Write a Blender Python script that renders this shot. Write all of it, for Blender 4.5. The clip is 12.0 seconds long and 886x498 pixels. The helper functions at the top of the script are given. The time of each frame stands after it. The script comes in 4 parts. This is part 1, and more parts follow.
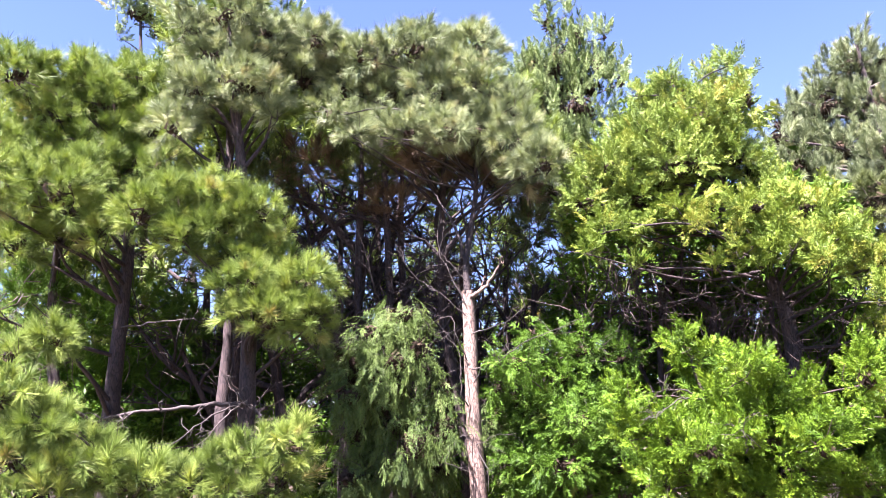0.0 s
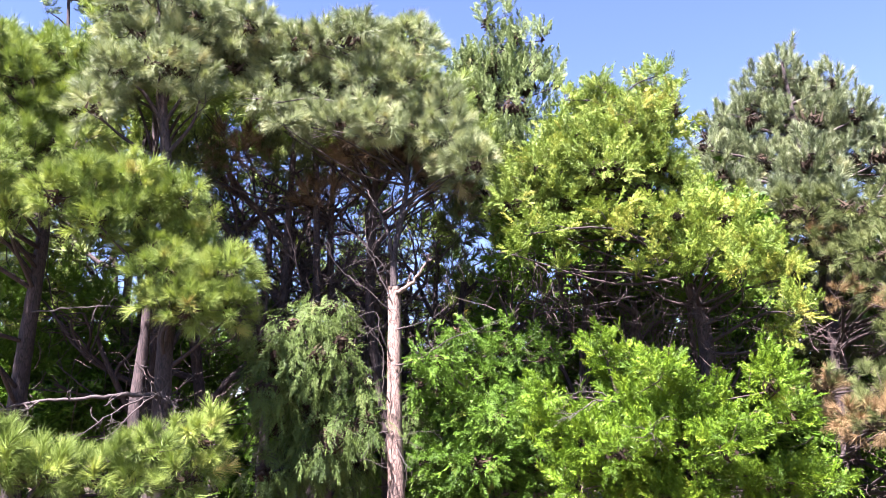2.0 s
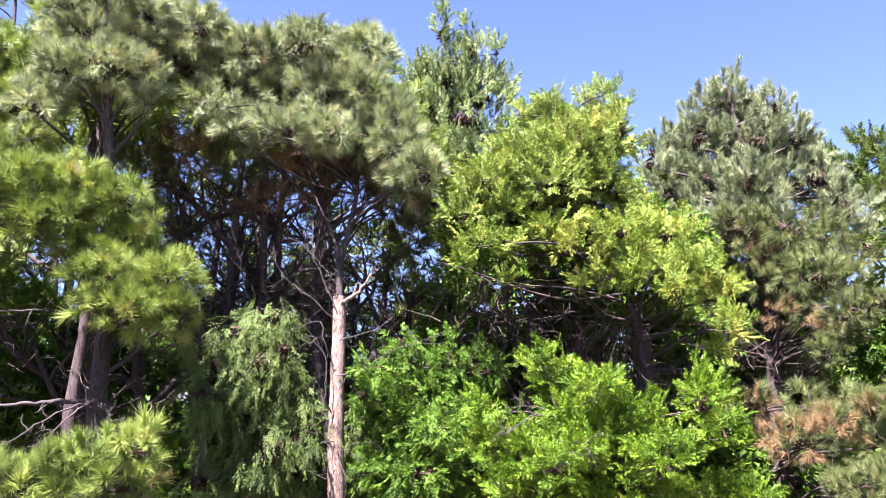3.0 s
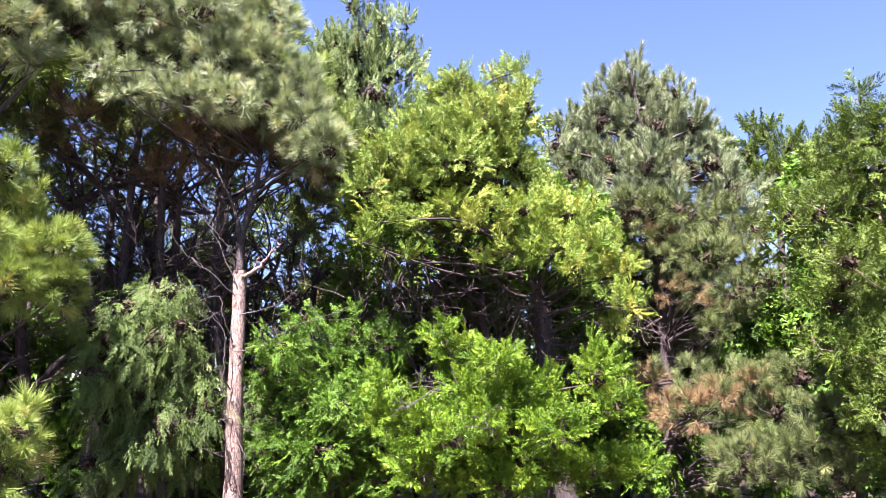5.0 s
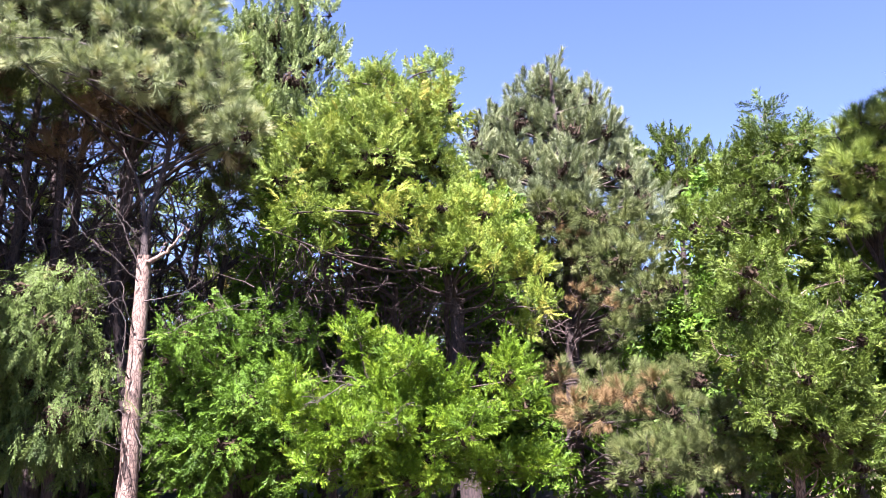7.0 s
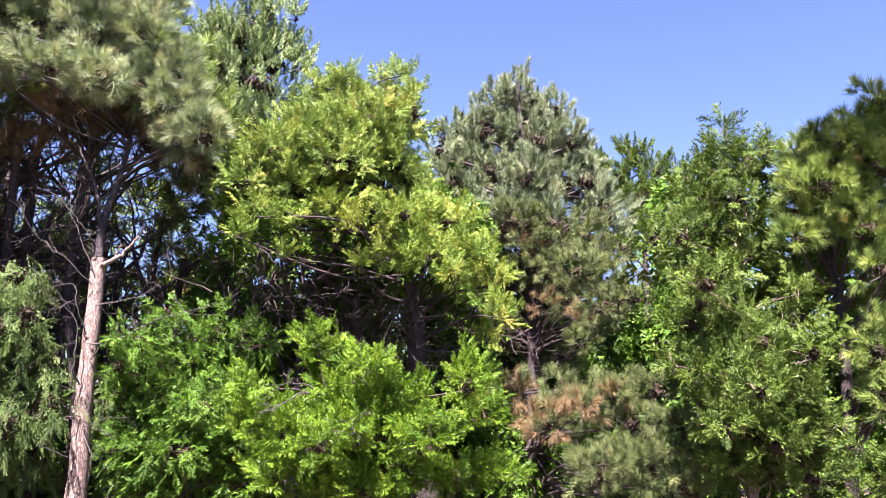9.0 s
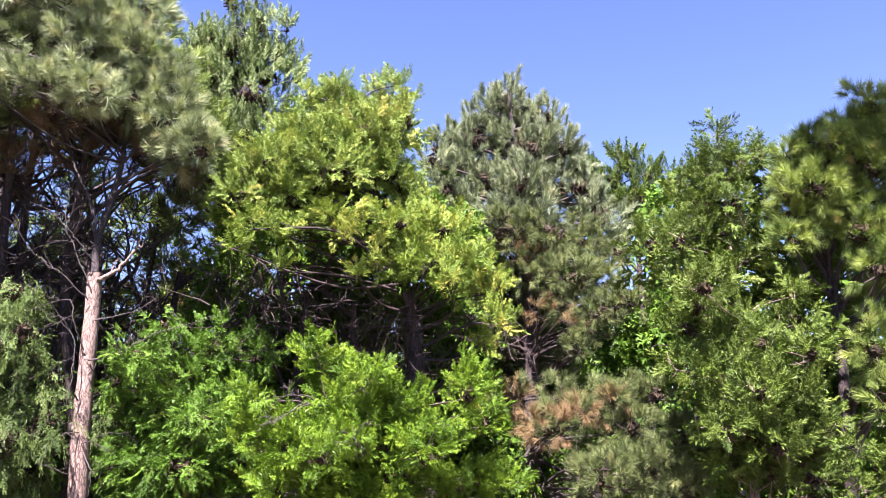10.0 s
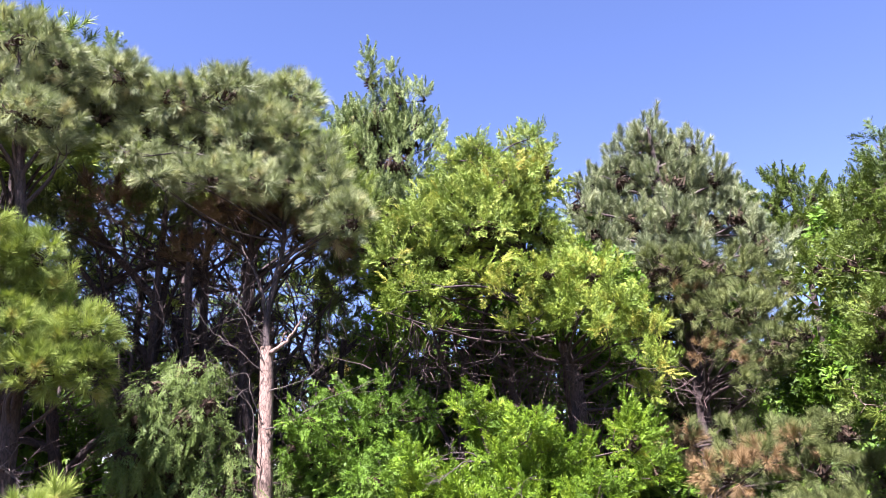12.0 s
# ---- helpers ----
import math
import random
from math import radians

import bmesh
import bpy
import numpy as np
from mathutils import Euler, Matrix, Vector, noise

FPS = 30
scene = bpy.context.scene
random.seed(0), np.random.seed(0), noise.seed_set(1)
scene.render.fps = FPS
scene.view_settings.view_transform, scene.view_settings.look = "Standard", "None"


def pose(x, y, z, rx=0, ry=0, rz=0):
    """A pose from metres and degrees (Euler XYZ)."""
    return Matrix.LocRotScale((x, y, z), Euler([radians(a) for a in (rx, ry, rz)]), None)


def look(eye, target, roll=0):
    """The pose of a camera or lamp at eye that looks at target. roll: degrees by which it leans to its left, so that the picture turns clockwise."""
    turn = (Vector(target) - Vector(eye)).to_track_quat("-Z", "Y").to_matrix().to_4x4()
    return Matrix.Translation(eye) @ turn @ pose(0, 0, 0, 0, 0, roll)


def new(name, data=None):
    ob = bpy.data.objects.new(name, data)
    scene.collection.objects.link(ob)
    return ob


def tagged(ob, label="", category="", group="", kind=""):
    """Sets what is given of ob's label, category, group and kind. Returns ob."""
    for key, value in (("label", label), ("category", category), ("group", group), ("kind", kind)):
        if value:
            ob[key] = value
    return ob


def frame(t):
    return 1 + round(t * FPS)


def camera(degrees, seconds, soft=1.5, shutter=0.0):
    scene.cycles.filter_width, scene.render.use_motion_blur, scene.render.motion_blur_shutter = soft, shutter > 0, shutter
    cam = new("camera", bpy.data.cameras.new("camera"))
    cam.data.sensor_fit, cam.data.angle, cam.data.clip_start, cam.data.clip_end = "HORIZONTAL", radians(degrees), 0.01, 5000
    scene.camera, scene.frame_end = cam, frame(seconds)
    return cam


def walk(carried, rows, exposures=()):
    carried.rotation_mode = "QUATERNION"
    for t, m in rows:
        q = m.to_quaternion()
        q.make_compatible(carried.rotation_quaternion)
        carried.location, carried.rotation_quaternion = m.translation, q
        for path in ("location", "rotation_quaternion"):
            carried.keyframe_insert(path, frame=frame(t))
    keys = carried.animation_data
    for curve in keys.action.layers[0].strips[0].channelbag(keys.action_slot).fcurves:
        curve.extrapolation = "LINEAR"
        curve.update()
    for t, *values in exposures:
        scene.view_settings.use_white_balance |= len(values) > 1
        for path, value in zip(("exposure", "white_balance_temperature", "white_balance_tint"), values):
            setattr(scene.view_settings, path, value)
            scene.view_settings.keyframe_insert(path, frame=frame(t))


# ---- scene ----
# ---- camera ----
cam = camera(60.0, 12.0, soft=0.85)
walk(cam, [
    (0, pose(-0.182, -0.005, 1.498, 103.184, 1.611, 6.338)),
    (0.5, pose(-0.237, -0.024, 1.485, 103.709, 0.883, 4.174)),
    (1, pose(-0.194, -0.014, 1.493, 103.224, 0.436, 2.323)),
    (1.5, pose(-0.142, -0.007, 1.522, 102.489, 0.867, 1.910)),
    (2, pose(-0.019, 0.021, 1.544, 102.550, 0.425, 1.551)),
    (2.5, pose(0.000, 0.000, 1.600, 103.000, -0.000, 0.000)),
    (3, pose(0.124, -0.017, 1.613, 102.935, -0.346, -1.800)),
    (3.5, pose(0.253, -0.029, 1.589, 102.559, -0.439, -3.103)),
    (5.5, pose(0.224, 0.036, 1.590, 101.237, 0.074, -10.045)),
    (6, pose(0.234, 0.043, 1.591, 101.467, -0.385, -11.588)),
    (6.5, pose(0.243, 0.058, 1.608, 100.925, -0.910, -13.389)),
    (7, pose(0.149, 0.080, 1.609, 100.959, -0.972, -15.496)),
    (9, pose(0.236, 0.096, 1.634, 101.496, -1.471, -17.976)),
    (9.5, pose(0.212, 0.100, 1.627, 101.637, -1.203, -18.418)),
    (10, pose(0.149, 0.098, 1.645, 102.021, -0.263, -18.509)),
    (10.5, pose(0.145, 0.077, 1.626, 103.628, 0.427, -16.046)),
    (11, pose(0.213, 0.063, 1.618, 104.593, 0.712, -13.214)),
    (11.5, pose(0.266, 0.043, 1.603, 105.545, 1.361, -10.272)),
    (12, pose(0.253, 0.033, 1.618, 106.277, 2.162, -5.819)),
], exposures=[(0.0, 3.58, 5830, 43), (3.5, 3.43, 5830, 43), (7.0, 3.32, 5830, 43), (9.5, 3.2, 5830, 43), (12.0, 3.12, 5830, 43)])

# ---- sky, sun ----
SUN_ELEVATION, SUN_AZIMUTH = 60.0, 212.0
world = bpy.data.worlds.new("world")
scene.world = world
world.use_nodes = True
wn = world.node_tree.nodes
sky = wn.new("ShaderNodeTexSky")
sky.sky_type = "NISHITA"
sky.sun_disc = False
sky.sun_elevation, sky.sun_rotation = radians(SUN_ELEVATION), radians(SUN_AZIMUTH)
sky.air_density, sky.dust_density, sky.ozone_density = 1.0, 0.1, 4.0
wn["Background"].inputs["Strength"].default_value = 0.028
world.node_tree.links.new(sky.outputs[0], wn["Background"].inputs["Color"])
sun = new("sun", bpy.data.lights.new("sun", "SUN"))
sun.data.energy, sun.data.angle, sun.data.color = 5.0, radians(0.53), (1.0, 0.93, 0.80)
to_sun = Vector((math.sin(radians(SUN_AZIMUTH)) * math.cos(radians(SUN_ELEVATION)),
                 math.cos(radians(SUN_AZIMUTH)) * math.cos(radians(SUN_ELEVATION)), math.sin(radians(SUN_ELEVATION))))
sun.matrix_world = look(to_sun * 60, (0, 0, 0))


# ---- materials ----
def base_material(name):
    mat = bpy.data.materials.new(name)
    mat.use_nodes = True
    nt = mat.node_tree
    return mat, nt, nt.nodes, nt.links, nt.nodes["Principled BSDF"]


def ramp_node(nodes, stops):
    ramp = nodes.new("ShaderNodeValToRGB")
    while len(ramp.color_ramp.elements) < len(stops):
        ramp.color_ramp.elements.new(0.5)
    for e, (pos, col) in zip(ramp.color_ramp.elements, stops):
        e.position, e.color = pos, (*col, 1)
    return ramp


def leaf_material(name, stops, through_colour, through_share=0.12, rough=0.5, patch=1.6):
    """Leaves: a tone for each shoot, a wide drift over the crown, a little light let through."""
    mat, nt, nodes, links, bsdf = base_material(name)
    tone = nodes.new("ShaderNodeAttribute")
    tone.attribute_name = "tone"
    geo = nodes.new("ShaderNodeNewGeometry")
    tex = nodes.new("ShaderNodeTexNoise")
    tex.inputs["Scale"].default_value, tex.inputs["Detail"].default_value = patch, 2
    links.new(geo.outputs["Position"], tex.inputs["Vector"])
    a = nodes.new("ShaderNodeMath")
    a.operation = "MULTIPLY_ADD"
    links.new(geo.outputs["Random Per Island"], a.inputs[0])
    a.inputs[1].default_value, a.inputs[2].default_value = 0.22, -0.33
    b = nodes.new("ShaderNodeMath")
    b.operation = "ADD"
    links.new(tone.outputs["Fac"], b.inputs[0])
    links.new(a.outputs[0], b.inputs[1])
    c = nodes.new("ShaderNodeMath")
    c.operation = "MULTIPLY_ADD"
    links.new(tex.outputs["Fac"], c.inputs[0])
    c.inputs[1].default_value = 0.45
    links.new(b.outputs[0], c.inputs[2])
    ramp = ramp_node(nodes, stops)
    links.new(c.outputs[0], ramp.inputs[0])
    links.new(ramp.outputs[0], bsdf.inputs["Base Color"])
    bsdf.inputs["Roughness"].default_value = rough
    bsdf.inputs["Specular IOR Level"].default_value = 0.14
    tint = nodes.new("ShaderNodeMix")
    tint.data_type, tint.blend_type = "RGBA", "MULTIPLY"
    tint.inputs[0].default_value = 1.0
    links.new(ramp.outputs[0], tint.inputs[6])
    tint.inputs[7].default_value = (*through_colour, 1)
    trans = nodes.new("ShaderNodeBsdfTranslucent")
    links.new(tint.outputs[2], trans.inputs["Color"])
    mix = nodes.new("ShaderNodeMixShader")
    mix.inputs[0].default_value = through_share
    links.new(bsdf.outputs[0], mix.inputs[1])
    links.new(trans.outputs[0], mix.inputs[2])
    links.new(mix.outputs[0], nodes["Material Output"].inputs["Surface"])
    return mat


def bark_material(name, dark, mid, light, scale=14.0, stretch=0.25, bump=0.6):
    """Bark: long plates with dark cracks, flakes and stains."""
    mat, nt, nodes, links, bsdf = base_material(name)
    geo = nodes.new("ShaderNodeNewGeometry")
    mp = nodes.new("ShaderNodeMapping")
    mp.inputs["Scale"].default_value = (1, 1, stretch)
    links.new(geo.outputs["Position"], mp.inputs["Vector"])
    vor = nodes.new("ShaderNodeTexVoronoi")
    vor.feature = "DISTANCE_TO_EDGE"
    vor.inputs["Scale"].default_value = scale * 1.6
    noi = nodes.new("ShaderNodeTexNoise")
    noi.inputs["Scale"].default_value, noi.inputs["Detail"].default_value = scale, 6
    big = nodes.new("ShaderNodeTexNoise")
    big.inputs["Scale"].default_value, big.inputs["Detail"].default_value = 3.0, 3
    warp = nodes.new("ShaderNodeVectorMath")
    warp.operation = "ADD"
    links.new(mp.outputs[0], noi.inputs["Vector"])
    links.new(mp.outputs[0], big.inputs["Vector"])
    links.new(mp.outputs[0], warp.inputs[0])
    sc = nodes.new("ShaderNodeVectorMath")
    sc.operation = "SCALE"
    sc.inputs["Scale"].default_value = 0.06
    links.new(noi.outputs["Color"], sc.inputs[0])
    links.new(sc.outputs[0], warp.inputs[1])
    links.new(warp.outputs[0], vor.inputs["Vector"])
    crack = nodes.new("ShaderNodeMapRange")
    crack.inputs["From Max"].default_value = 0.12
    links.new(vor.outputs["Distance"], crack.inputs["Value"])
    m = nodes.new("ShaderNodeMath")
    m.operation = "MULTIPLY"
    links.new(crack.outputs[0], m.inputs[0])
    links.new(noi.outputs["Fac"], m.inputs[1])
    m2 = nodes.new("ShaderNodeMath")
    m2.operation = "MULTIPLY_ADD"
    links.new(big.outputs["Fac"], m2.inputs[0])
    m2.inputs[1].default_value = 0.5
    links.new(m.outputs[0], m2.inputs[2])
    ramp = ramp_node(nodes, [(0.22, dark), (0.55, mid), (0.95, light)])
    links.new(m2.outputs[0], ramp.inputs[0])
    links.new(ramp.outputs[0], bsdf.inputs["Base Color"])
    bsdf.inputs["Roughness"].default_value = 0.85
    bp = nodes.new("ShaderNodeBump")
    bp.inputs["Strength"].default_value, bp.inputs["Distance"].default_value = bump, 0.012
    links.new(m2.outputs[0], bp.inputs["Height"])
    links.new(bp.outputs[0], bsdf.inputs["Normal"])
    return mat


M_PINE = leaf_material("pine_needles", [(0.0, (0.036, 0.064, 0.013)), (0.4, (0.116, 0.179, 0.033)), (0.75, (0.211, 0.279, 0.052)), (1.0, (0.231, 0.190, 0.066))], (1.5, 1.5, 0.7))
M_PINE_PALE = leaf_material("pale_pine_needles", [(0.0, (0.048, 0.067, 0.032)), (0.4, (0.157, 0.206, 0.095)), (0.75, (0.272, 0.322, 0.141)), (1.0, (0.260, 0.212, 0.104))], (1.4, 1.4, 0.8), 0.11, 0.42)
M_PINE_DRY = leaf_material("dry_pine_needles", [(0.0, (0.048, 0.036, 0.021)), (0.4, (0.129, 0.094, 0.054)), (0.75, (0.197, 0.143, 0.080)), (1.0, (0.109, 0.110, 0.045))], (1.2, 1.0, 0.7))
M_TAN = leaf_material("tan_pine_needles", [(0.0, (0.068, 0.053, 0.023)), (0.4, (0.158, 0.115, 0.050)), (0.75, (0.225, 0.160, 0.072)), (1.0, (0.143, 0.143, 0.054))], (1.2, 1.0, 0.7), 0.11)
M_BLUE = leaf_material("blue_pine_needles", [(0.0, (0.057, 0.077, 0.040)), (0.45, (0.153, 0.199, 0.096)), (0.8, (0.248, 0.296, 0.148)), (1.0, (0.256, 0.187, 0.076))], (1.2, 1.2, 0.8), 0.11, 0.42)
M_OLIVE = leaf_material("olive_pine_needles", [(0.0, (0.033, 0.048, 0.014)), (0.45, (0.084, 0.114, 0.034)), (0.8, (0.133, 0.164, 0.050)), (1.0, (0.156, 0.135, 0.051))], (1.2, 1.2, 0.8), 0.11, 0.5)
M_THUJA = leaf_material("thuja_sprays", [(0.0, (0.024, 0.059, 0.003)), (0.45, (0.072, 0.145, 0.005)), (0.85, (0.125, 0.202, 0.009)), (1.0, (0.130, 0.148, 0.014))], (1.4, 1.4, 0.6), 0.12)
M_GOLD = leaf_material("gold_thuja_sprays", [(0.0, (0.047, 0.082, 0.010)), (0.4, (0.115, 0.187, 0.028)), (0.75, (0.210, 0.269, 0.044)), (1.0, (0.285, 0.224, 0.042))], (1.4, 1.3, 0.6), 0.12)
M_TIPS = leaf_material("golden_thuja_tips", [(0.0, (0.042, 0.079, 0.007)), (0.40, (0.108, 0.177, 0.019)), (0.62, (0.170, 0.233, 0.029)), (0.85, (0.257, 0.252, 0.044))], (1.4, 1.3, 0.6), 0.12)
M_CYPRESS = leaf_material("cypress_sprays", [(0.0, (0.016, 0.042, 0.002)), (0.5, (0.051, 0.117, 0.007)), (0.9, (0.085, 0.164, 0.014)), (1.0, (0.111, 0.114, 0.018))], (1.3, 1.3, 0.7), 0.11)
M_CEDAR = leaf_material("grey_cedar_sprays", [(0.0, (0.047, 0.075, 0.025)), (0.45, (0.135, 0.195, 0.062)), (0.85, (0.211, 0.286, 0.101)), (1.0, (0.275, 0.221, 0.111))], (1.2, 1.2, 0.8), 0.11)
M_WEEP = leaf_material("weeping_sprays", [(0.0, (0.026, 0.050, 0.011)), (0.5, (0.078, 0.127, 0.027)), (0.85, (0.116, 0.169, 0.044)), (1.0, (0.136, 0.117, 0.045))], (1.2, 1.2, 0.8), 0.11)
M_RIGHT = leaf_material("green_cypress_sprays", [(0.0, (0.021, 0.041, 0.005)), (0.5, (0.060, 0.101, 0.011)), (0.9, (0.098, 0.146, 0.022)), (1.0, (0.105, 0.099, 0.024))], (1.3, 1.3, 0.7), 0.11)
# dead brown foliage, darkened further to stand for shade between the shoots
M_INNER = leaf_material("dead_inner_foliage_shade", [(0.0, (0.011, 0.009, 0.006)), (0.5, (0.028, 0.020, 0.012)), (1.0, (0.050, 0.036, 0.022))], (1.0, 0.9, 0.8), 0.1, 0.9)
# bark lowered to near-black: the crowns' shade on the trunks is in the colour
M_BARK = bark_material("shade_darkened_pine_bark", (0.0056, 0.0042, 0.0035), (0.0224, 0.0161, 0.0133), (0.0539, 0.0378, 0.0315), 22.0, 0.25)
M_PALE = bark_material("pale_flaking_bark", (0.043, 0.027, 0.021), (0.146, 0.103, 0.074), (0.232, 0.178, 0.132), 22.0, 0.35, 0.8)
# darker bark for the pale pine's upper stem and limbs, standing for crown shade
M_STEM = bark_material("shaded_grey_stem_bark", (0.0080, 0.0064, 0.0056), (0.0272, 0.0216, 0.0184), (0.0600, 0.0480, 0.0400), 24.0, 0.3)
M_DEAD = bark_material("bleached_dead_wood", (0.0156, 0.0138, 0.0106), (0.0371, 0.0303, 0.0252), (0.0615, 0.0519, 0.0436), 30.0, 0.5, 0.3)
# twig brown darkened in place of the shade inside the hollows
M_TWIG = bark_material("shaded_brown_twigs", (0.0114, 0.0078, 0.0060), (0.0348, 0.0228, 0.0174), (0.0690, 0.0498, 0.0384), 30.0, 0.5, 0.3)


def ground_material():
    mat, nt, nodes, links, bsdf = base_material("needle_litter_soil")
    geo = nodes.new("ShaderNodeNewGeometry")
    big, fine = nodes.new("ShaderNodeTexNoise"), nodes.new("ShaderNodeTexNoise")
    big.inputs["Scale"].default_value, big.inputs["Detail"].default_value = 0.6, 4
    fine.inputs["Scale"].default_value, fine.inputs["Detail"].default_value = 22.0, 6
    for n in (big, fine):
        links.new(geo.outputs["Position"], n.inputs["Vector"])
    add = nodes.new("ShaderNodeMath")
    add.operation = "MULTIPLY_ADD"
    links.new(fine.outputs["Fac"], add.inputs[0])
    add.inputs[1].default_value = 0.5
    links.new(big.outputs["Fac"], add.inputs[2])
    ramp = ramp_node(nodes, [(0.5, (0.02, 0.014, 0.009)), (0.75, (0.055, 0.038, 0.022)), (1.0, (0.07, 0.07, 0.03))])
    links.new(add.outputs[0], ramp.inputs[0])
    links.new(ramp.outputs[0], bsdf.inputs["Base Color"])
    bsdf.inputs["Roughness"].default_value = 0.95
    bp = nodes.new("ShaderNodeBump")
    bp.inputs["Distance"].default_value = 0.03
    links.new(fine.outputs["Fac"], bp.inputs["Height"])
    links.new(bp.outputs[0], bsdf.inputs["Normal"])
    return mat


M_GROUND = ground_material()


# ---- mesh tools ----
def mesh_of(name, verts, faces, mat, tones=None, smooth=False):
    """A mesh from arrays: verts (n, 3), faces (m, k)."""
    me = bpy.data.meshes.new(name)
    k = faces.shape[1]
    me.vertices.add(len(verts))
    me.vertices.foreach_set("co", np.ascontiguousarray(verts, np.float32).ravel())
    me.loops.add(faces.size)
    me.loops.foreach_set("vertex_index", np.ascontiguousarray(faces, np.int32).ravel())
    me.polygons.add(len(faces))
    me.polygons.foreach_set("loop_start", np.arange(0, faces.size, k, dtype=np.int32))
    me.polygons.foreach_set("loop_total", np.full(len(faces), k, np.int32))
    me.polygons.foreach_set("use_smooth", np.full(len(faces), smooth))
    me.update(calc_edges=True)
    if tones is not None:
        me.attributes.new("tone", "FLOAT", "POINT").data.foreach_set("value", tones.astype(np.float32))
    me.materials.append(mat)
    return me


def under(parent, name, me, label=""):
    ob = new(name, me)
    ob.parent = parent
    return tagged(ob, label=label)


def unit(v):
    return v / np.maximum(np.linalg.norm(v, axis=-1, keepdims=True), 1e-9)


def smooth_line(points, steps):
    """A smooth line through points, with the share of its length at each place."""
    p = np.array(points, float)
    if len(p) == 2:
        s = np.linspace(0, 1, steps + 1)[:, None]
        return p[0] * (1 - s) + p[1] * s
    ext = np.vstack([2 * p[0] - p[1], p, 2 * p[-1] - p[-2]])
    out = []
    for i in range(len(p) - 1):
        a, b, c, d = ext[i:i + 4]
        for s in np.arange(steps) / steps:
            out.append(0.5 * (2 * b + (c - a) * s + (2 * a - 5 * b + 4 * c - d) * s * s + (3 * b - a - 3 * c + d) * s ** 3))
    return np.array(out + [p[-1]])


def tube(line, r0, r1, sides, rng, rough=0.0):
    """Verts and quads of a tapered, slightly uneven tube along a line."""
    n = len(line)
    ahead = unit(np.gradient(line, axis=0))
    side = unit(np.cross(ahead, np.array([0.31, 0.17, 0.93])) + 1e-6)
    up = np.cross(ahead, side)
    ang = np.arange(sides) * 2 * np.pi / sides
    rad = np.linspace(r0, r1, n)[:, None] * (1 + rough * rng.uniform(-1, 1, (n, sides)))
    ring = (np.cos(ang)[None, :, None] * side[:, None] + np.sin(ang)[None, :, None] * up[:, None]) * rad[..., None]
    verts = (line[:, None] + ring).reshape(-1, 3)
    i, j = np.meshgrid(np.arange(n - 1), np.arange(sides), indexing="ij")
    a, b = i * sides + j, i * sides + (j + 1) % sides
    faces = np.stack([a, b, b + sides, a + sides], -1).reshape(-1, 4)
    return verts, faces


def join(pieces):
    verts, faces, at = [], [], 0
    for v, f in pieces:
        verts.append(v)
        faces.append(f + at)
        at += len(v)
    return np.concatenate(verts), np.concatenate(faces)


# ---- shoots ----
def needle_tuft(rng, count, shoot, length, wide, lean=(20, 75)):
    """A pine shoot: thin needles in a brush round its tip, z along the shoot."""
    s = shoot * rng.uniform(0, 1, count) ** 0.7
    ang, turn = np.radians(rng.uniform(*lean, count)) * (1.15 - 0.5 * s / shoot), rng.uniform(0, 2 * np.pi, count)
    d = np.stack([np.sin(ang) * np.cos(turn), np.sin(ang) * np.sin(turn), np.cos(ang)], -1)
    base = np.stack([0 * s, 0 * s, s], -1)
    across = unit(np.cross(d, rng.normal(size=(count, 3)))) * wide / 2
    tip = base + d * (length * rng.uniform(0.75, 1.1, count))[:, None]
    verts = np.stack([base - across, base + across, tip], 1).reshape(-1, 3)
    return verts, np.arange(3 * count).reshape(-1, 3)


def frond(rng, length, ribs, leaf, wide, curl=0.12):
    """A fern-like fan of scale-leaved twiglets in one bent sheet, z along its rib, y its upper side."""
    tris = []
    for i in range(ribs):
        s = (i + 0.6) / (ribs + 0.4)
        p = np.array([0, -curl * length * s * s, length * s])
        fan = math.sin(math.pi * (0.22 + 0.68 * s))
        for sign in (-1, 1):
            a = np.radians(rng.uniform(34, 56))
            d = np.array([sign * np.sin(a), rng.normal(-0.12, 0.14), np.cos(a)])
            q = p + np.array([0, 0, rng.uniform(-0.3, 0.3) * length / ribs])
            b = np.array([0, rng.normal(0, 0.25) * wide, wide / 2])
            tris.append([q - b, q + b, q + d * leaf * fan * rng.uniform(0.7, 1.2)])
    p, b = np.array([0, -curl * length * 0.6, length * 0.8]), np.array([wide * 0.45, 0, 0])
    tris.append([p - b, p + b, np.array([0, -curl * length, length * 1.08])])
    return np.array(tris)


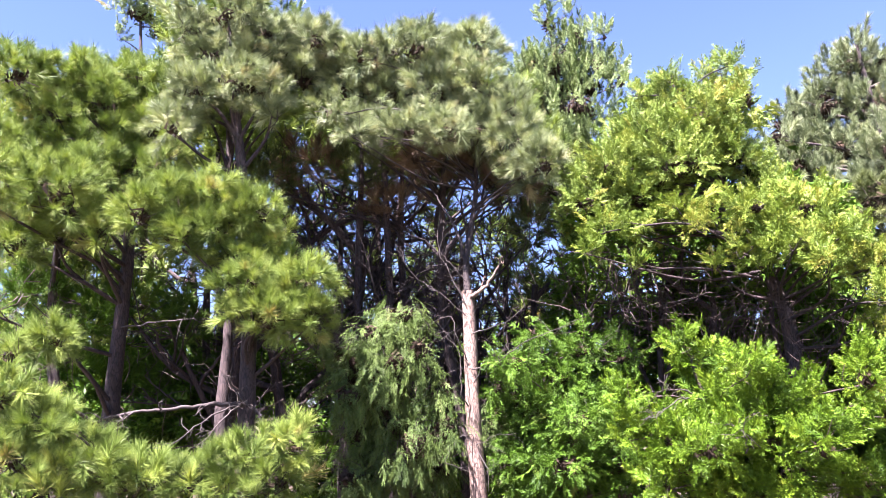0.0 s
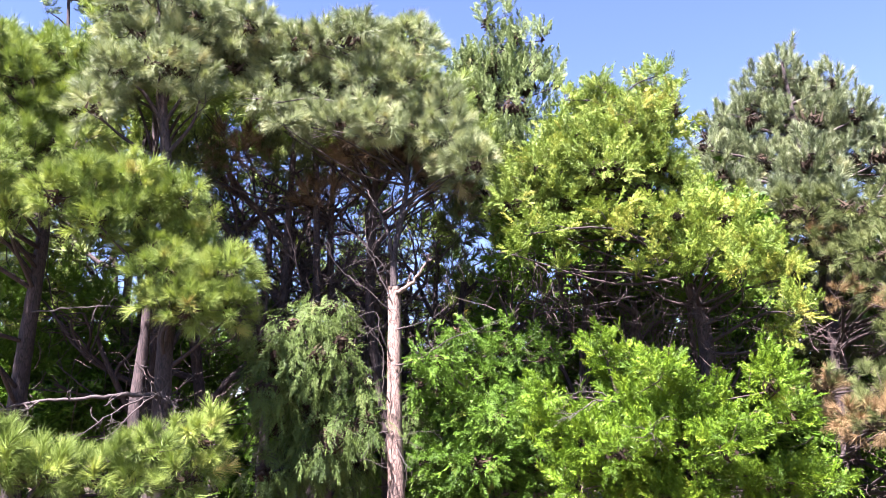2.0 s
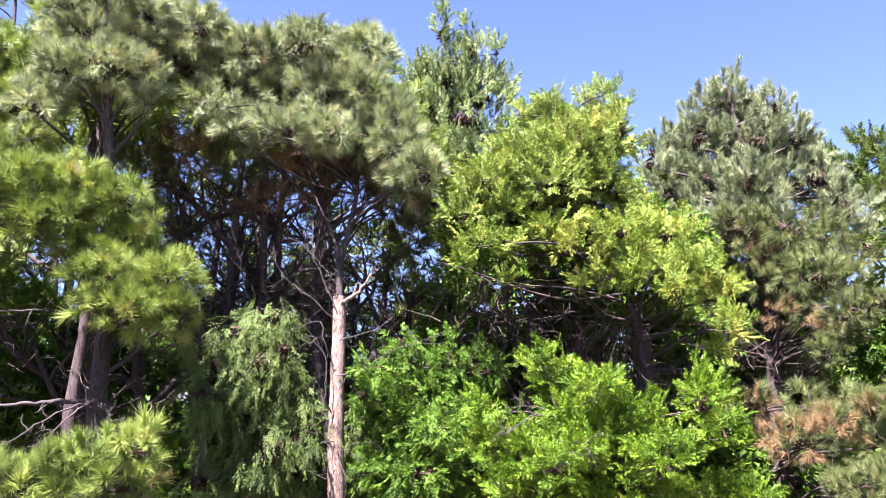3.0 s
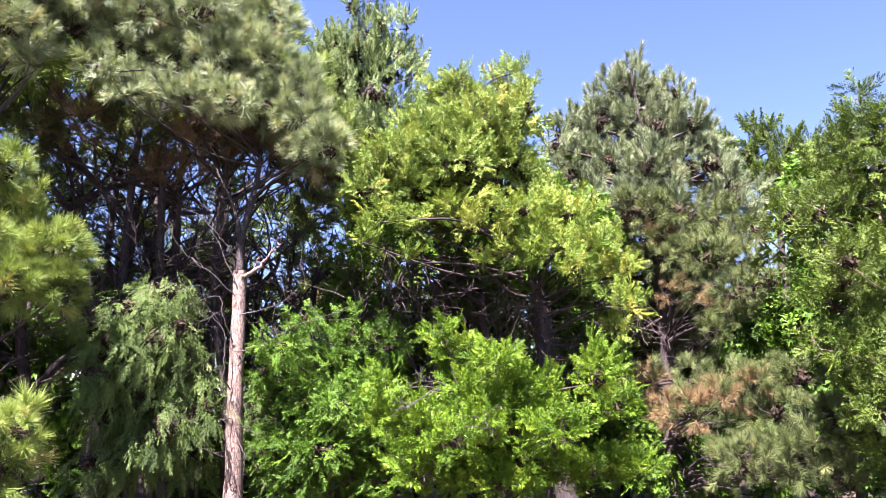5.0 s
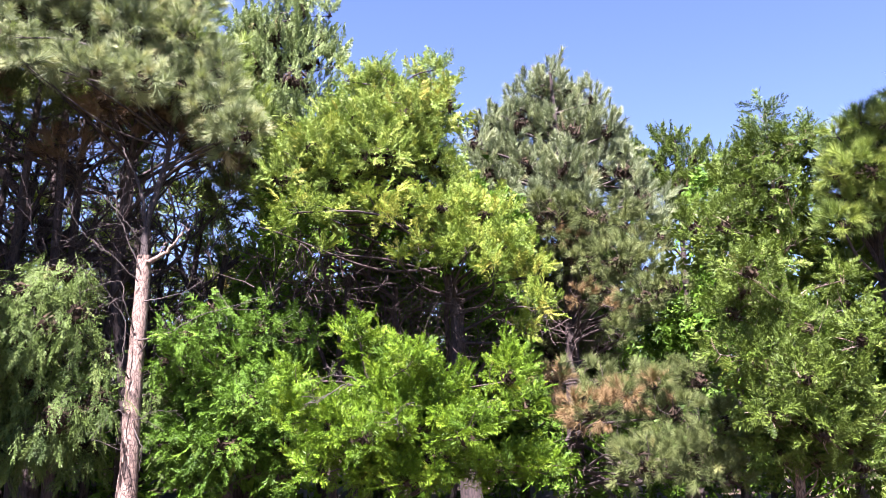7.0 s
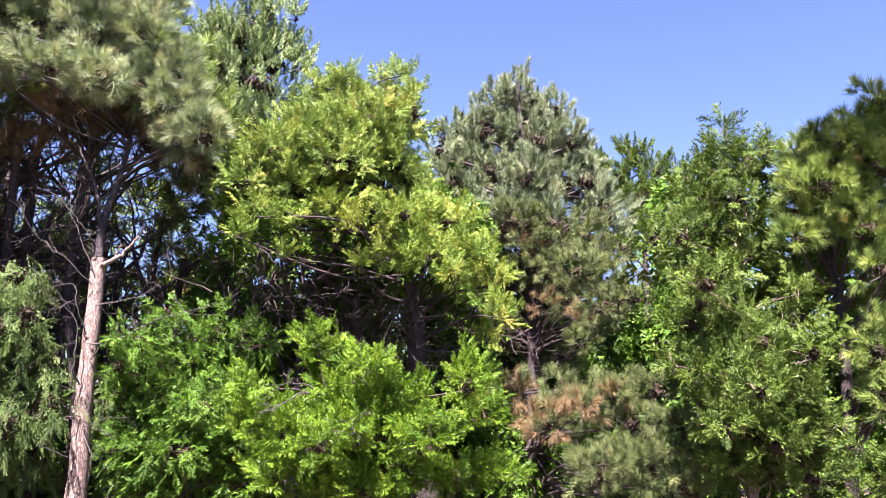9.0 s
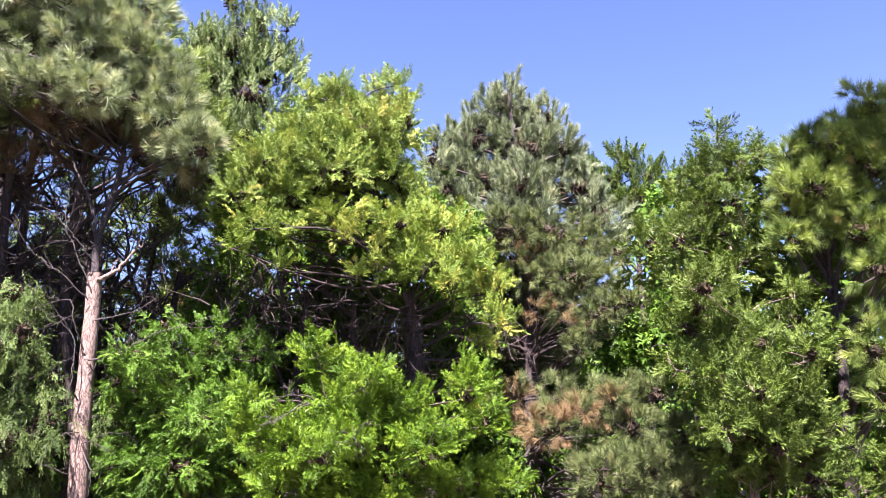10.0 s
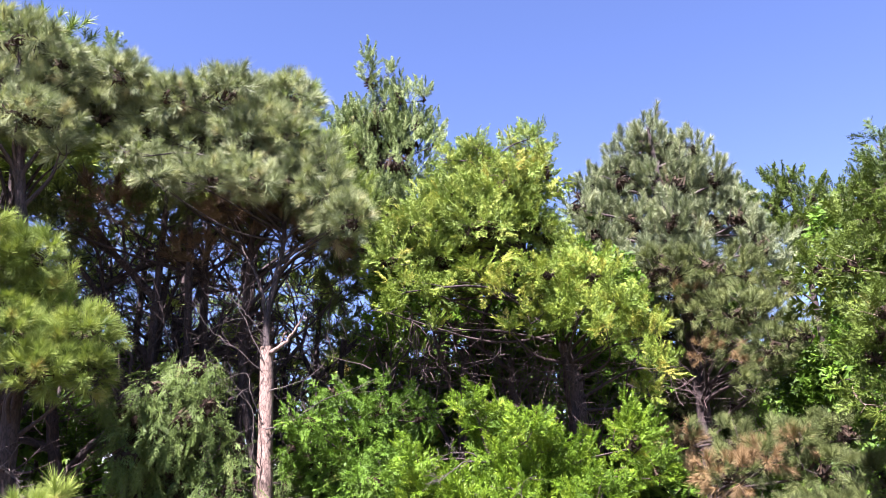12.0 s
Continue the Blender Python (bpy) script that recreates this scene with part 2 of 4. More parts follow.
def plume(rng, length, fronds, fan, splay, droop, ribs, leaf, wide, flat=0.5):
    """A feathery branchlet: fronds set along a drooping axis, z along it, y upward, the tip pointed."""
    tris = []
    for k in range(fronds):
        s = 0.08 + 0.92 * (k + 0.5 * rng.random()) / fronds
        p = np.array([0, -droop * length * s * s, length * s * (1 - 0.25 * abs(droop) * s)])
        ahead = unit(np.array([0, -2 * droop * s, 1.0]))
        roll = (0 if k % 2 else np.pi) + rng.normal(0, 1 - flat)
        a = np.radians(splay) * (1.15 - 0.85 * s) * rng.uniform(0.75, 1.2)
        out = np.array([math.cos(roll), math.sin(roll), 0])
        z = unit(ahead * math.cos(a) + out * math.sin(a))
        y = np.array([0, 1.0, 0.25]) + rng.normal(size=3) * 0.38
        x = unit(np.cross(y, z))
        y = np.cross(z, x)
        tri = frond(rng, fan * (1.15 - 0.55 * s) * rng.uniform(0.8, 1.2), ribs, leaf * (1.1 - 0.4 * s), wide)
        tris.append(tri @ np.stack([x, y, z]) + p)
    verts = np.concatenate(tris).reshape(-1, 3)
    return verts, np.arange(len(verts)).reshape(-1, 3)


RNG = np.random.default_rng(11)
SHOOTS = {
    "pine": [needle_tuft(RNG, 120, 0.12, 0.165, 0.0056, (6, 80)) for _ in range(6)],
    "blue": [needle_tuft(RNG, 125, 0.19, 0.105, 0.0062, (18, 70)) for _ in range(6)],
    "thuja": [plume(RNG, 0.26, 10, 0.125, 46, 0.1, 6, 0.054, 0.0115, 0.45) for _ in range(6)],
    "weep": [plume(RNG, 0.34, 12, 0.135, 30, 0.12, 5, 0.036, 0.0120, 0.35) for _ in range(6)],
    "cypress": [plume(RNG, 0.25, 11, 0.110, 42, 0.15, 5, 0.045, 0.0125, 0.3) for _ in range(6)],
    "brush": [plume(RNG, 0.27, 12, 0.105, 34, 0.02, 5, 0.045, 0.0140, 0.1) for _ in range(6)],
    "far_pine": [needle_tuft(RNG, 46, 0.13, 0.14, 0.009) for _ in range(6)],
    "far_deep_pine": [needle_tuft(RNG, 24, 0.13, 0.13, 0.015) for _ in range(6)],
    "far_cypress": [plume(RNG, 0.25, 5, 0.13, 50, 0.3, 2, 0.09, 0.045, 0.4) for _ in range(6)],
}
# reach of a shoot past the shell, spacing of shoots, pull outward, pull upward, scatter, share kept on the underside
HABIT = {
    "pine": (0.08, 0.156, 0.80, 0.40, 0.42, 0.7),
    "blue": (0.07, 0.172, 0.60, 0.75, 0.28, 0.75),
    "thuja": (0.10, 0.140, 0.65, 0.60, 0.35, 0.85),
    "weep": (0.04, 0.145, 0.45, -0.75, 0.30, 0.95),
    "cypress": (0.07, 0.140, 0.60, -0.15, 0.45, 0.9),
    "brush": (0.07, 0.135, 0.45, 1.00, 0.28, 0.9),
    "far_pine": (0.03, 0.115, 0.75, 0.55, 0.35, 0.7),
    "far_deep_pine": (0.03, 0.115, 0.75, 0.55, 0.35, 0.7),
    "far_cypress": (0.08, 0.125, 0.80, 0.20, 0.5, 0.85),
}
PLUMED = ("thuja", "weep", "cypress", "brush", "far_cypress")


def clump_mesh(name, c, style, mat, rng, fill=1.0, size=1.0):
    """One clump round a centre: sprigs of shoots on an uneven shell, thinner beneath, with some inside."""
    x, y, z, rh, rv = c
    reach, spacing, out, rise, scatter, beneath = HABIT[style]
    area = 4 * np.pi * ((2 * (rh * rv) ** 1.6 + rh ** 3.2) / 3) ** (1 / 1.6)
    rh, rv = max(rh - reach, 0.5 * rh), max(rv - reach, 0.5 * rv)
    n = max(15, int((1.0 if style.startswith("far") else 1.12) * fill * area / (spacing * size) ** 2))
    d = unit(rng.normal(size=(n, 3)))
    d = d[(d[:, 2] > -0.15) | (rng.random(n) < beneath)]
    hollow = sum(np.sin(d @ unit(rng.normal(size=3)) * rng.uniform(3, 6) + rng.uniform(0, 6)) for _ in range(4))
    d = d[hollow > (-9 if style.startswith("far") else -1.4)]
    n = len(d)
    lump = np.zeros(n)
    plumed = style in PLUMED[:4]
    for k in range(9 if plumed else 5):
        w = unit(rng.normal(size=3) + (np.array([0, 0, 0.5]) if plumed else 0))
        lump += np.maximum(d @ w - 0.7, 0) * rng.uniform(0.6, 1.9) if plumed else np.maximum(d @ w - 0.45, 0) * rng.uniform(0.2, 0.75)
    share = np.where(rng.random(n) < 0.75, rng.uniform(0.76, 1.0, n), rng.uniform(0.3, 0.75, n)) * ((0.8 if plumed else 0.86) + lump)
    p = np.array([x, y, z]) + d * np.array([rh, rh, rv]) * share[:, None] * (0.86 if style.startswith("far") else 0.93)
    axis = unit(d * out + np.array([0, 0, rise]) + rng.normal(size=(n, 3)) * scatter)
    tone = np.clip(0.42 + 0.06 * rng.normal() + 0.17 * rng.normal(size=n), 0, 1)
    if style in PLUMED:
        # the sheets of a plume face outward and a little up, more or less
        side = unit(np.cross(d * 0.6 + np.array([0, 0, 0.5]) + rng.normal(size=(n, 3)) * 0.4, axis))
    else:
        side = unit(np.cross(axis, rng.normal(size=(n, 3))))
    up = np.cross(axis, side)
    turn = np.stack([side, up, axis], -1) * (size * rng.uniform(0.6, 1.2, n))[:, None, None]
    pick, verts, faces, tones, at = rng.integers(0, 6, n), [], [], [], 0
    for k in range(6):
        tv, tf = SHOOTS[style][k]
        sel = np.flatnonzero(pick == k)
        if len(sel) == 0:
            continue
        v = np.einsum("nij,vj->nvi", turn[sel], tv) + p[sel][:, None]
        f = tf[None] + (np.arange(len(sel)) * len(tv))[:, None, None] + at
        verts.append(v.reshape(-1, 3))
        faces.append(f.reshape(-1, tf.shape[1]))
        tones.append(np.repeat(tone[sel], len(tv)))
        at += len(sel) * len(tv)
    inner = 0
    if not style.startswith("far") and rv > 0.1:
        # dead inner sprays that fill the clump's heart, coloured near-black to deepen its shade
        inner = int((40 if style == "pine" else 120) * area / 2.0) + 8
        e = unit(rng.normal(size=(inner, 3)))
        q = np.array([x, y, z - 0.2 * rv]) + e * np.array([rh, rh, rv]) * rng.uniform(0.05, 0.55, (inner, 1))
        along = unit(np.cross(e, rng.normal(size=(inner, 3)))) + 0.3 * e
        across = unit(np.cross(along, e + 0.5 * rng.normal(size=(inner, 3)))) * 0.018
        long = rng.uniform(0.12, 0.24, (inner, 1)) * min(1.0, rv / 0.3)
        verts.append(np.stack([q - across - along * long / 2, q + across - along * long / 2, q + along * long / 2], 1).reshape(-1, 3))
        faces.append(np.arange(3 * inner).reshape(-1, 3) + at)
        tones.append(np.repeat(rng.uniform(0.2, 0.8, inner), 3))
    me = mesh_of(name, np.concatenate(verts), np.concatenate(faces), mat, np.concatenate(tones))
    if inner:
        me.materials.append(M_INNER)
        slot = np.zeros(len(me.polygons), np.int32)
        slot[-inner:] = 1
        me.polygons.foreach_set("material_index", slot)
    return me


def nearest_on(line, p, drop):
    """The place on a trunk from which a limb to p would spring: below it, nearest in plan."""
    goal = np.array(p) - np.array([0, 0, drop])
    k = int(np.argmin(np.linalg.norm((line - goal) * np.array([0.35, 0.35, 1.0]), axis=1)))
    return line[k], k / (len(line) - 1)


def limb_mesh(name, a, c, r, mat, rng, twigs=7):
    """A limb from the trunk into a clump, forking into twigs inside it."""
    x, y, z, rh, rv = c
    b = np.array([x, y, z - 0.25 * rv])
    mid = (a + b) / 2 + rng.normal(size=3) * 0.07 * np.linalg.norm(b - a) + np.array([0, 0, 0.05])
    line = smooth_line([a, mid, b], 4)
    pieces = [tube(line, r, r * 0.35, 6, rng, 0.06)]
    for _ in range(twigs):
        d = unit(rng.normal(size=3) + np.array([0, 0, 0.25]))
        start = line[rng.integers(5, 8)] if rng.random() < 0.4 else b
        end = np.array([x, y, z]) + d * np.array([rh, rh, rv]) * 0.8
        bend = (start + end) / 2 + rng.normal(size=3) * 0.04
        pieces.append(tube(smooth_line([start, bend, end], 2), r * 0.3, 0.003, 3, rng))
    v, f = join(pieces)
    return mesh_of(name, v, f, mat, smooth=True)


def dead_branch(points, r, rng, forks=6, reach=0.35, mat=None, sag=0.1):
    """A bare branch along points with crooked side twigs that fork again."""
    line = smooth_line(points, 6)
    line = line + rng.normal(size=line.shape) * 0.007
    pieces = [tube(line, r, r * 0.3, 6, rng, 0.08)]
    ahead = unit(line[-1] - line[0])
    for _ in range(forks):
        k = rng.integers(len(line) // 4, len(line))
        d = unit(ahead * 0.6 + rng.normal(size=3) * 0.7 + np.array([0, 0, -sag]))
        long = reach * rng.uniform(0.4, 1.1)
        p = [line[k]]
        for _ in range(4):
            d = unit(d + rng.normal(size=3) * 0.28)
            p.append(p[-1] + d * long / 4)
        pieces.append(tube(np.array(p), r * 0.38, 0.0025, 4, rng))
        for _ in range(2):
            j = rng.integers(1, 4)
            e = unit(d + rng.normal(size=3) * 0.8)
            q = [p[j]]
            for _ in range(3):
                e = unit(e + rng.normal(size=3) * 0.3)
                q.append(q[-1] + e * long * 0.17)
            pieces.append(tube(np.array(q), r * 0.22, 0.002, 3, rng))
    v, f = join(pieces)
    return mesh_of("dead_branch", v, f, mat or M_DEAD, smooth=True)


def twig_tangle(centre, size, count, rng, r=0.006, down=0.3):
    """Many bare inner twigs, crooked and thin, in a box."""
    pieces = []
    for _ in range(count):
        p = np.array(centre) + rng.uniform(-1, 1, 3) * np.array(size)
        d = unit(rng.normal(size=3) + np.array([0, 0, -down]))
        q, long = [p], rng.uniform(0.25, 0.8)
        for _ in range(4):
            d = unit(d + rng.normal(size=3) * 0.33)
            q.append(q[-1] + d * long / 4)
        pieces.append(tube(np.array(q), r * rng.uniform(0.5, 1.3), 0.002, 3, rng))
    return mesh_of("twig_tangle", *join(pieces), M_TWIG, smooth=True)


def tree(name, label, category, group, trunk, r0, r1, bark, crowns, seed, drop=0.5, limb=0.03, limb_bark=None, stem=None):
    """A tree: a tapered trunk, a limb to each clump, and its clumps of shoots as parts."""
    rng = np.random.default_rng(seed)
    root = new(name)
    foot = np.array(trunk[0], float)
    root.location = foot
    shift = Matrix.Translation(-Vector(foot))
    tagged(root, label, category, group)
    line = smooth_line(trunk, 8)
    v, f = tube(line, r0, r1, 14, rng, 0.05)
    flare = np.exp(-np.repeat(np.arange(len(line)), 14) / 3.0) * 0.35
    v = v + (v - np.repeat(line, 14, axis=0)) * flare[:, None]
    parts = [under(root, "trunk", mesh_of("trunk", v, f, bark, smooth=True))]
    if stem:
        upper = smooth_line(stem, 6)
        parts.append(under(root, "upper_stem", mesh_of("upper_stem", *tube(upper, 0.6 * r1, 0.025, 10, rng, 0.06), limb_bark, smooth=True), "thin upper stem, grey-brown darkened for crown shade"))
        line = np.concatenate([line, upper])
    for clumps, style, mat, tag, fill, size in crowns:
        for c in clumps:
            a, share = nearest_on(line, c[:3], drop + 0.3 * rng.random())
            r = max(0.008, min(limb, (r0 + (r1 - r0) * share) * 0.6))
            parts.append(under(root, "limb", limb_mesh("limb", a, c, r, limb_bark or bark, rng, 1 if style.startswith("far") else 4)))
            parts.append(under(root, "foliage_clump", clump_mesh("foliage_clump", c, style, mat, rng, fill, size), tag))
            tagged(parts[-1], kind="stuff")
    for p in parts:
        p.data.transform(shift)
    return root, line, rng


def also(root, name, me, label=""):
    """Hang one more part on a tree, given in world metres."""
    me.transform(Matrix.Translation(-root.location))
    ob = under(root, name, me, label)
    return tagged(ob, kind="stuff") if name == "twig_tangle" else ob


# ---- ground ----
def make_ground():
    n = 120
    g = np.sign(np.linspace(-1, 1, n)) * np.abs(np.linspace(-1, 1, n)) ** 3 * 1500
    gx, gy = np.meshgrid(g, g, indexing="ij")
    near = np.exp(-(gx ** 2 + gy ** 2) / 900.0)
    gz = near * (0.06 * np.sin(gx * 1.3) * np.cos(gy * 0.9) + 0.04 * np.sin(gx * 0.4 + gy * 0.7)) - 0.05
    i, j = np.meshgrid(np.arange(n - 1), np.arange(n - 1), indexing="ij")
    a = i * n + j
    faces = np.stack([a, a + n, a + n + 1, a + 1], -1).reshape(-1, 4)
    me = mesh_of("ground", np.stack([gx, gy, gz], -1).reshape(-1, 3), faces, M_GROUND, smooth=True)
    return tagged(new("ground", me), "brown soil under the trees strewn with dry needles", "ground", kind="structure")


make_ground()

# ---- crowns: centre x, y, z, radius across, radius in height ----
LEFT_PINE = [
    (-6.22, 8.10, 5.91, 0.42, 0.29),
    (-5.67, 8.56, 6.13, 0.29, 0.23),
    (-5.48, 8.72, 5.71, 0.45, 0.38),
    (-6.04, 8.43, 5.46, 0.44, 0.37),
    (-5.30, 9.26, 6.27, 0.45, 0.37),
    (-5.01, 9.07, 5.45, 0.39, 0.39),
    (-5.33, 7.64, 4.22, 0.53, 0.45),
    (-6.20, 8.02, 4.91, 0.40, 0.37),
    (-5.32, 8.55, 4.76, 0.41, 0.37),
    (-4.58, 8.69, 4.83, 0.32, 0.28),
    (-6.17, 8.31, 3.81, 0.37, 0.34),
    (-5.62, 8.22, 3.82, 0.27, 0.23),
    (-5.11, 7.57, 2.53, 0.31, 0.23),
    (-5.37, 7.25, 2.37, 0.18, 0.22),
    (-4.89, 7.88, 3.77, 0.24, 0.22),
    (-5.74, 8.53, 5.12, 0.32, 0.32),
    (-5.89, 7.20, 4.15, 0.36, 0.48),
    (-6.07, 7.45, 3.04, 0.36, 0.42),
]
LEFT_BED = [
    (-4.66, 6.26, 1.88, 0.32, 0.25),
    (-4.37, 6.46, 1.59, 0.39, 0.24),
    (-4.59, 6.31, 1.36, 0.41, 0.29),
    (-4.11, 6.63, 1.24, 0.42, 0.24),
    (-3.70, 6.87, 1.12, 0.38, 0.20),
    (-3.33, 7.05, 1.09, 0.31, 0.22),
    (-2.89, 7.24, 1.30, 0.31, 0.22),
    (-2.45, 7.40, 1.39, 0.28, 0.24),
    (-2.62, 7.35, 1.04, 0.37, 0.26),
    (-3.03, 7.19, 1.00, 0.29, 0.18),
    (-4.42, 6.42, 1.03, 0.43, 0.19),
]
FRONT_TOP = [
    (-3.74, 8.51, 6.71, 0.61, 0.25),
    (-4.14, 8.33, 6.43, 0.31, 0.32),
    (-3.29, 8.70, 6.50, 0.32, 0.32),
    (-3.96, 9.08, 6.51, 0.49, 0.20),
    (-3.89, 8.89, 6.71, 0.45, 0.22),
    (-3.53, 8.28, 5.66, 0.51, 0.22),
    (-3.99, 8.29, 5.56, 0.43, 0.32),
    (-4.27, 8.26, 5.13, 0.29, 0.26),
    (-3.25, 8.61, 5.65, 0.32, 0.25),
    (-3.11, 8.44, 5.28, 0.19, 0.09),
]
FRONT_LOW = [
    (-4.35, 7.77, 3.92, 0.32, 0.32),
    (-4.03, 7.94, 4.08, 0.36, 0.30),
    (-3.67, 8.11, 4.21, 0.33, 0.28),
    (-3.19, 8.31, 3.99, 0.35, 0.28),
    (-3.62, 8.13, 3.76, 0.42, 0.27),
    (-3.95, 7.97, 3.70, 0.36, 0.25),
    (-3.21, 8.09, 3.11, 0.39, 0.32),
    (-2.62, 8.29, 3.18, 0.39, 0.31),
    (-3.00, 8.17, 2.76, 0.48, 0.32),
    (-2.55, 8.32, 2.76, 0.33, 0.30),
    (-3.01, 8.48, 3.20, 0.37, 0.40),
]
CANOPY_A = [
    (-2.81, 9.43, 6.74, 0.39, 0.34),
    (-2.52, 9.84, 6.28, 0.37, 0.44),
    (-3.08, 9.60, 6.30, 0.39, 0.33),
    (-1.48, 9.67, 6.64, 0.49, 0.35),
    (-1.87, 9.92, 6.13, 0.42, 0.40),
    (-1.27, 9.69, 5.98, 0.43, 0.39),
    (-0.67, 9.99, 6.79, 0.39, 0.31),
    (-0.64, 9.74, 6.06, 0.43, 0.37),
    (-2.21, 9.45, 6.53, 0.29, 0.29),
    (-3.36, 9.56, 6.69, 0.32, 0.30),
    (-2.04, 9.59, 6.50, 0.23, 0.27),
    (-3.15, 9.49, 7.00, 0.08, 0.17),
]
CANOPY_B = [
    (-1.09, 9.44, 5.35, 0.37, 0.30),
    (-0.67, 9.87, 5.49, 0.39, 0.34),
    (-0.20, 9.83, 5.22, 0.46, 0.49),
    (0.13, 9.54, 4.83, 0.37, 0.34),
    (-0.27, 9.88, 5.78, 0.39, 0.36),
    (-2.32, 9.39, 5.31, 0.22, 0.10),
    (-1.93, 9.55, 5.42, 0.32, 0.17),
    (-1.58, 9.37, 5.32, 0.30, 0.24),
    (-0.15, 9.87, 4.79, 0.33, 0.23),
    (-2.59, 9.40, 5.67, 0.34, 0.21),
]
CANOPY_DRY = [
    (-1.24, 9.92, 5.08, 0.33, 0.28),
    (-0.55, 9.98, 4.73, 0.23, 0.22),
    (-1.56, 9.88, 5.13, 0.25, 0.22),
    (-0.91, 9.96, 4.95, 0.23, 0.23),
    (-0.08, 10.00, 4.59, 0.19, 0.14),
]
BACK_LEAFY = [
    (-6.94, 12.16, 9.16, 0.50, 0.38),
    (-7.21, 12.00, 8.59, 0.11, 0.11),
    (-6.63, 12.33, 8.88, 0.34, 0.38),
    (-7.10, 12.07, 9.73, 0.42, 0.42),
    (-4.34, 13.31, 9.46, 0.13, 0.16),
]
SPIRE = [
    (0.45, 11.59, 7.96, 0.16, 0.38),
    (0.92, 11.56, 7.69, 0.19, 0.34),
    (0.56, 11.59, 7.21, 0.43, 0.46),
    (1.20, 11.54, 7.16, 0.26, 0.45),
    (0.25, 11.60, 6.71, 0.39, 0.40),
    (0.84, 11.57, 6.45, 0.71, 0.55),
    (1.51, 11.50, 6.80, 0.20, 0.26),
    (0.29, 11.60, 5.93, 0.56, 0.45),
    (0.83, 11.57, 5.77, 0.63, 0.45),
    (-0.07, 11.60, 6.86, 0.18, 0.17),
    (0.40, 11.59, 8.28, 0.07, 0.13),
    (0.81, 11.57, 8.09, 0.08, 0.11),
    (1.33, 11.52, 7.60, 0.08, 0.19),
    (0.19, 11.60, 7.26, 0.08, 0.20),
    (0.34, 11.58, 5.11, 0.40, 0.45),
    (0.79, 11.56, 4.83, 0.44, 0.44),
    (1.06, 11.55, 5.30, 0.42, 0.45),
    (0.00, 11.58, 7.12, 0.15, 0.26),
]
GOLD_UP = [
    (1.80, 9.23, 5.72, 0.17, 0.20),
    (2.49, 9.40, 5.79, 0.29, 0.17),
    (1.79, 9.50, 5.58, 0.32, 0.27),
    (2.63, 9.02, 5.33, 0.19, 0.32),
    (2.10, 8.98, 5.09, 0.39, 0.31),
    (1.40, 9.16, 4.98, 0.39, 0.36),
    (0.97, 9.07, 4.57, 0.33, 0.29),
    (0.60, 9.09, 4.14, 0.34, 0.22),
    (1.75, 8.88, 4.50, 0.51, 0.35),
    (1.27, 9.14, 4.16, 0.38, 0.28),
    (2.44, 9.13, 4.66, 0.33, 0.37),
    (1.35, 9.30, 5.59, 0.11, 0.14),
    (2.48, 9.07, 5.79, 0.09, 0.10),
    (2.76, 9.11, 4.25, 0.28, 0.30),
    (0.88, 9.45, 4.32, 0.29, 0.30),
    (1.11, 9.43, 4.85, 0.30, 0.32),
]
GOLD_LOW = [
    (0.77, 8.47, 3.63, 0.26, 0.15),
    (0.59, 8.88, 3.47, 0.13, 0.14),
    (1.71, 8.84, 3.83, 0.40, 0.15),
    (1.88, 8.55, 3.62, 0.18, 0.11),
    (2.39, 8.40, 3.77, 0.29, 0.21),
    (3.00, 8.60, 3.77, 0.40, 0.23),
    (2.28, 8.56, 3.33, 0.21, 0.19),
    (2.69, 8.31, 3.27, 0.39, 0.17),
    (3.16, 8.28, 3.38, 0.28, 0.19),
    (3.45, 8.34, 3.05, 0.30, 0.20),
    (3.35, 7.86, 2.63, 0.24, 0.19),
    (3.50, 8.54, 2.41, 0.18, 0.18),
    (2.89, 8.01, 2.99, 0.21, 0.11),
    (1.15, 8.99, 3.72, 0.18, 0.13),
    (1.98, 8.68, 3.16, 0.09, 0.09),
    (1.09, 8.83, 3.23, 0.07, 0.10),
]
THUJA = [
    (1.36, 7.88, 2.26, 0.14, 0.15),
    (1.56, 8.09, 2.06, 0.26, 0.20),
    (1.82, 7.39, 1.93, 0.18, 0.18),
    (1.73, 8.01, 1.69, 0.41, 0.25),
    (2.20, 7.56, 1.70, 0.26, 0.24),
    (2.01, 7.78, 1.34, 0.50, 0.29),
    (1.43, 7.47, 1.24, 0.39, 0.27),
    (2.37, 7.26, 1.29, 0.28, 0.28),
    (2.79, 7.22, 1.85, 0.23, 0.29),
    (3.15, 7.70, 1.55, 0.21, 0.28),
    (1.13, 7.66, 1.36, 0.24, 0.28),
    (1.98, 7.92, 0.83, 0.60, 0.25),
    (2.91, 7.77, 0.90, 0.35, 0.21),
    (3.34, 7.61, 0.91, 0.22, 0.20),
    (1.02, 7.79, 0.91, 0.25, 0.21),
    (0.81, 7.82, 1.75, 0.15, 0.18),
    (0.79, 7.95, 1.38, 0.20, 0.20),
]
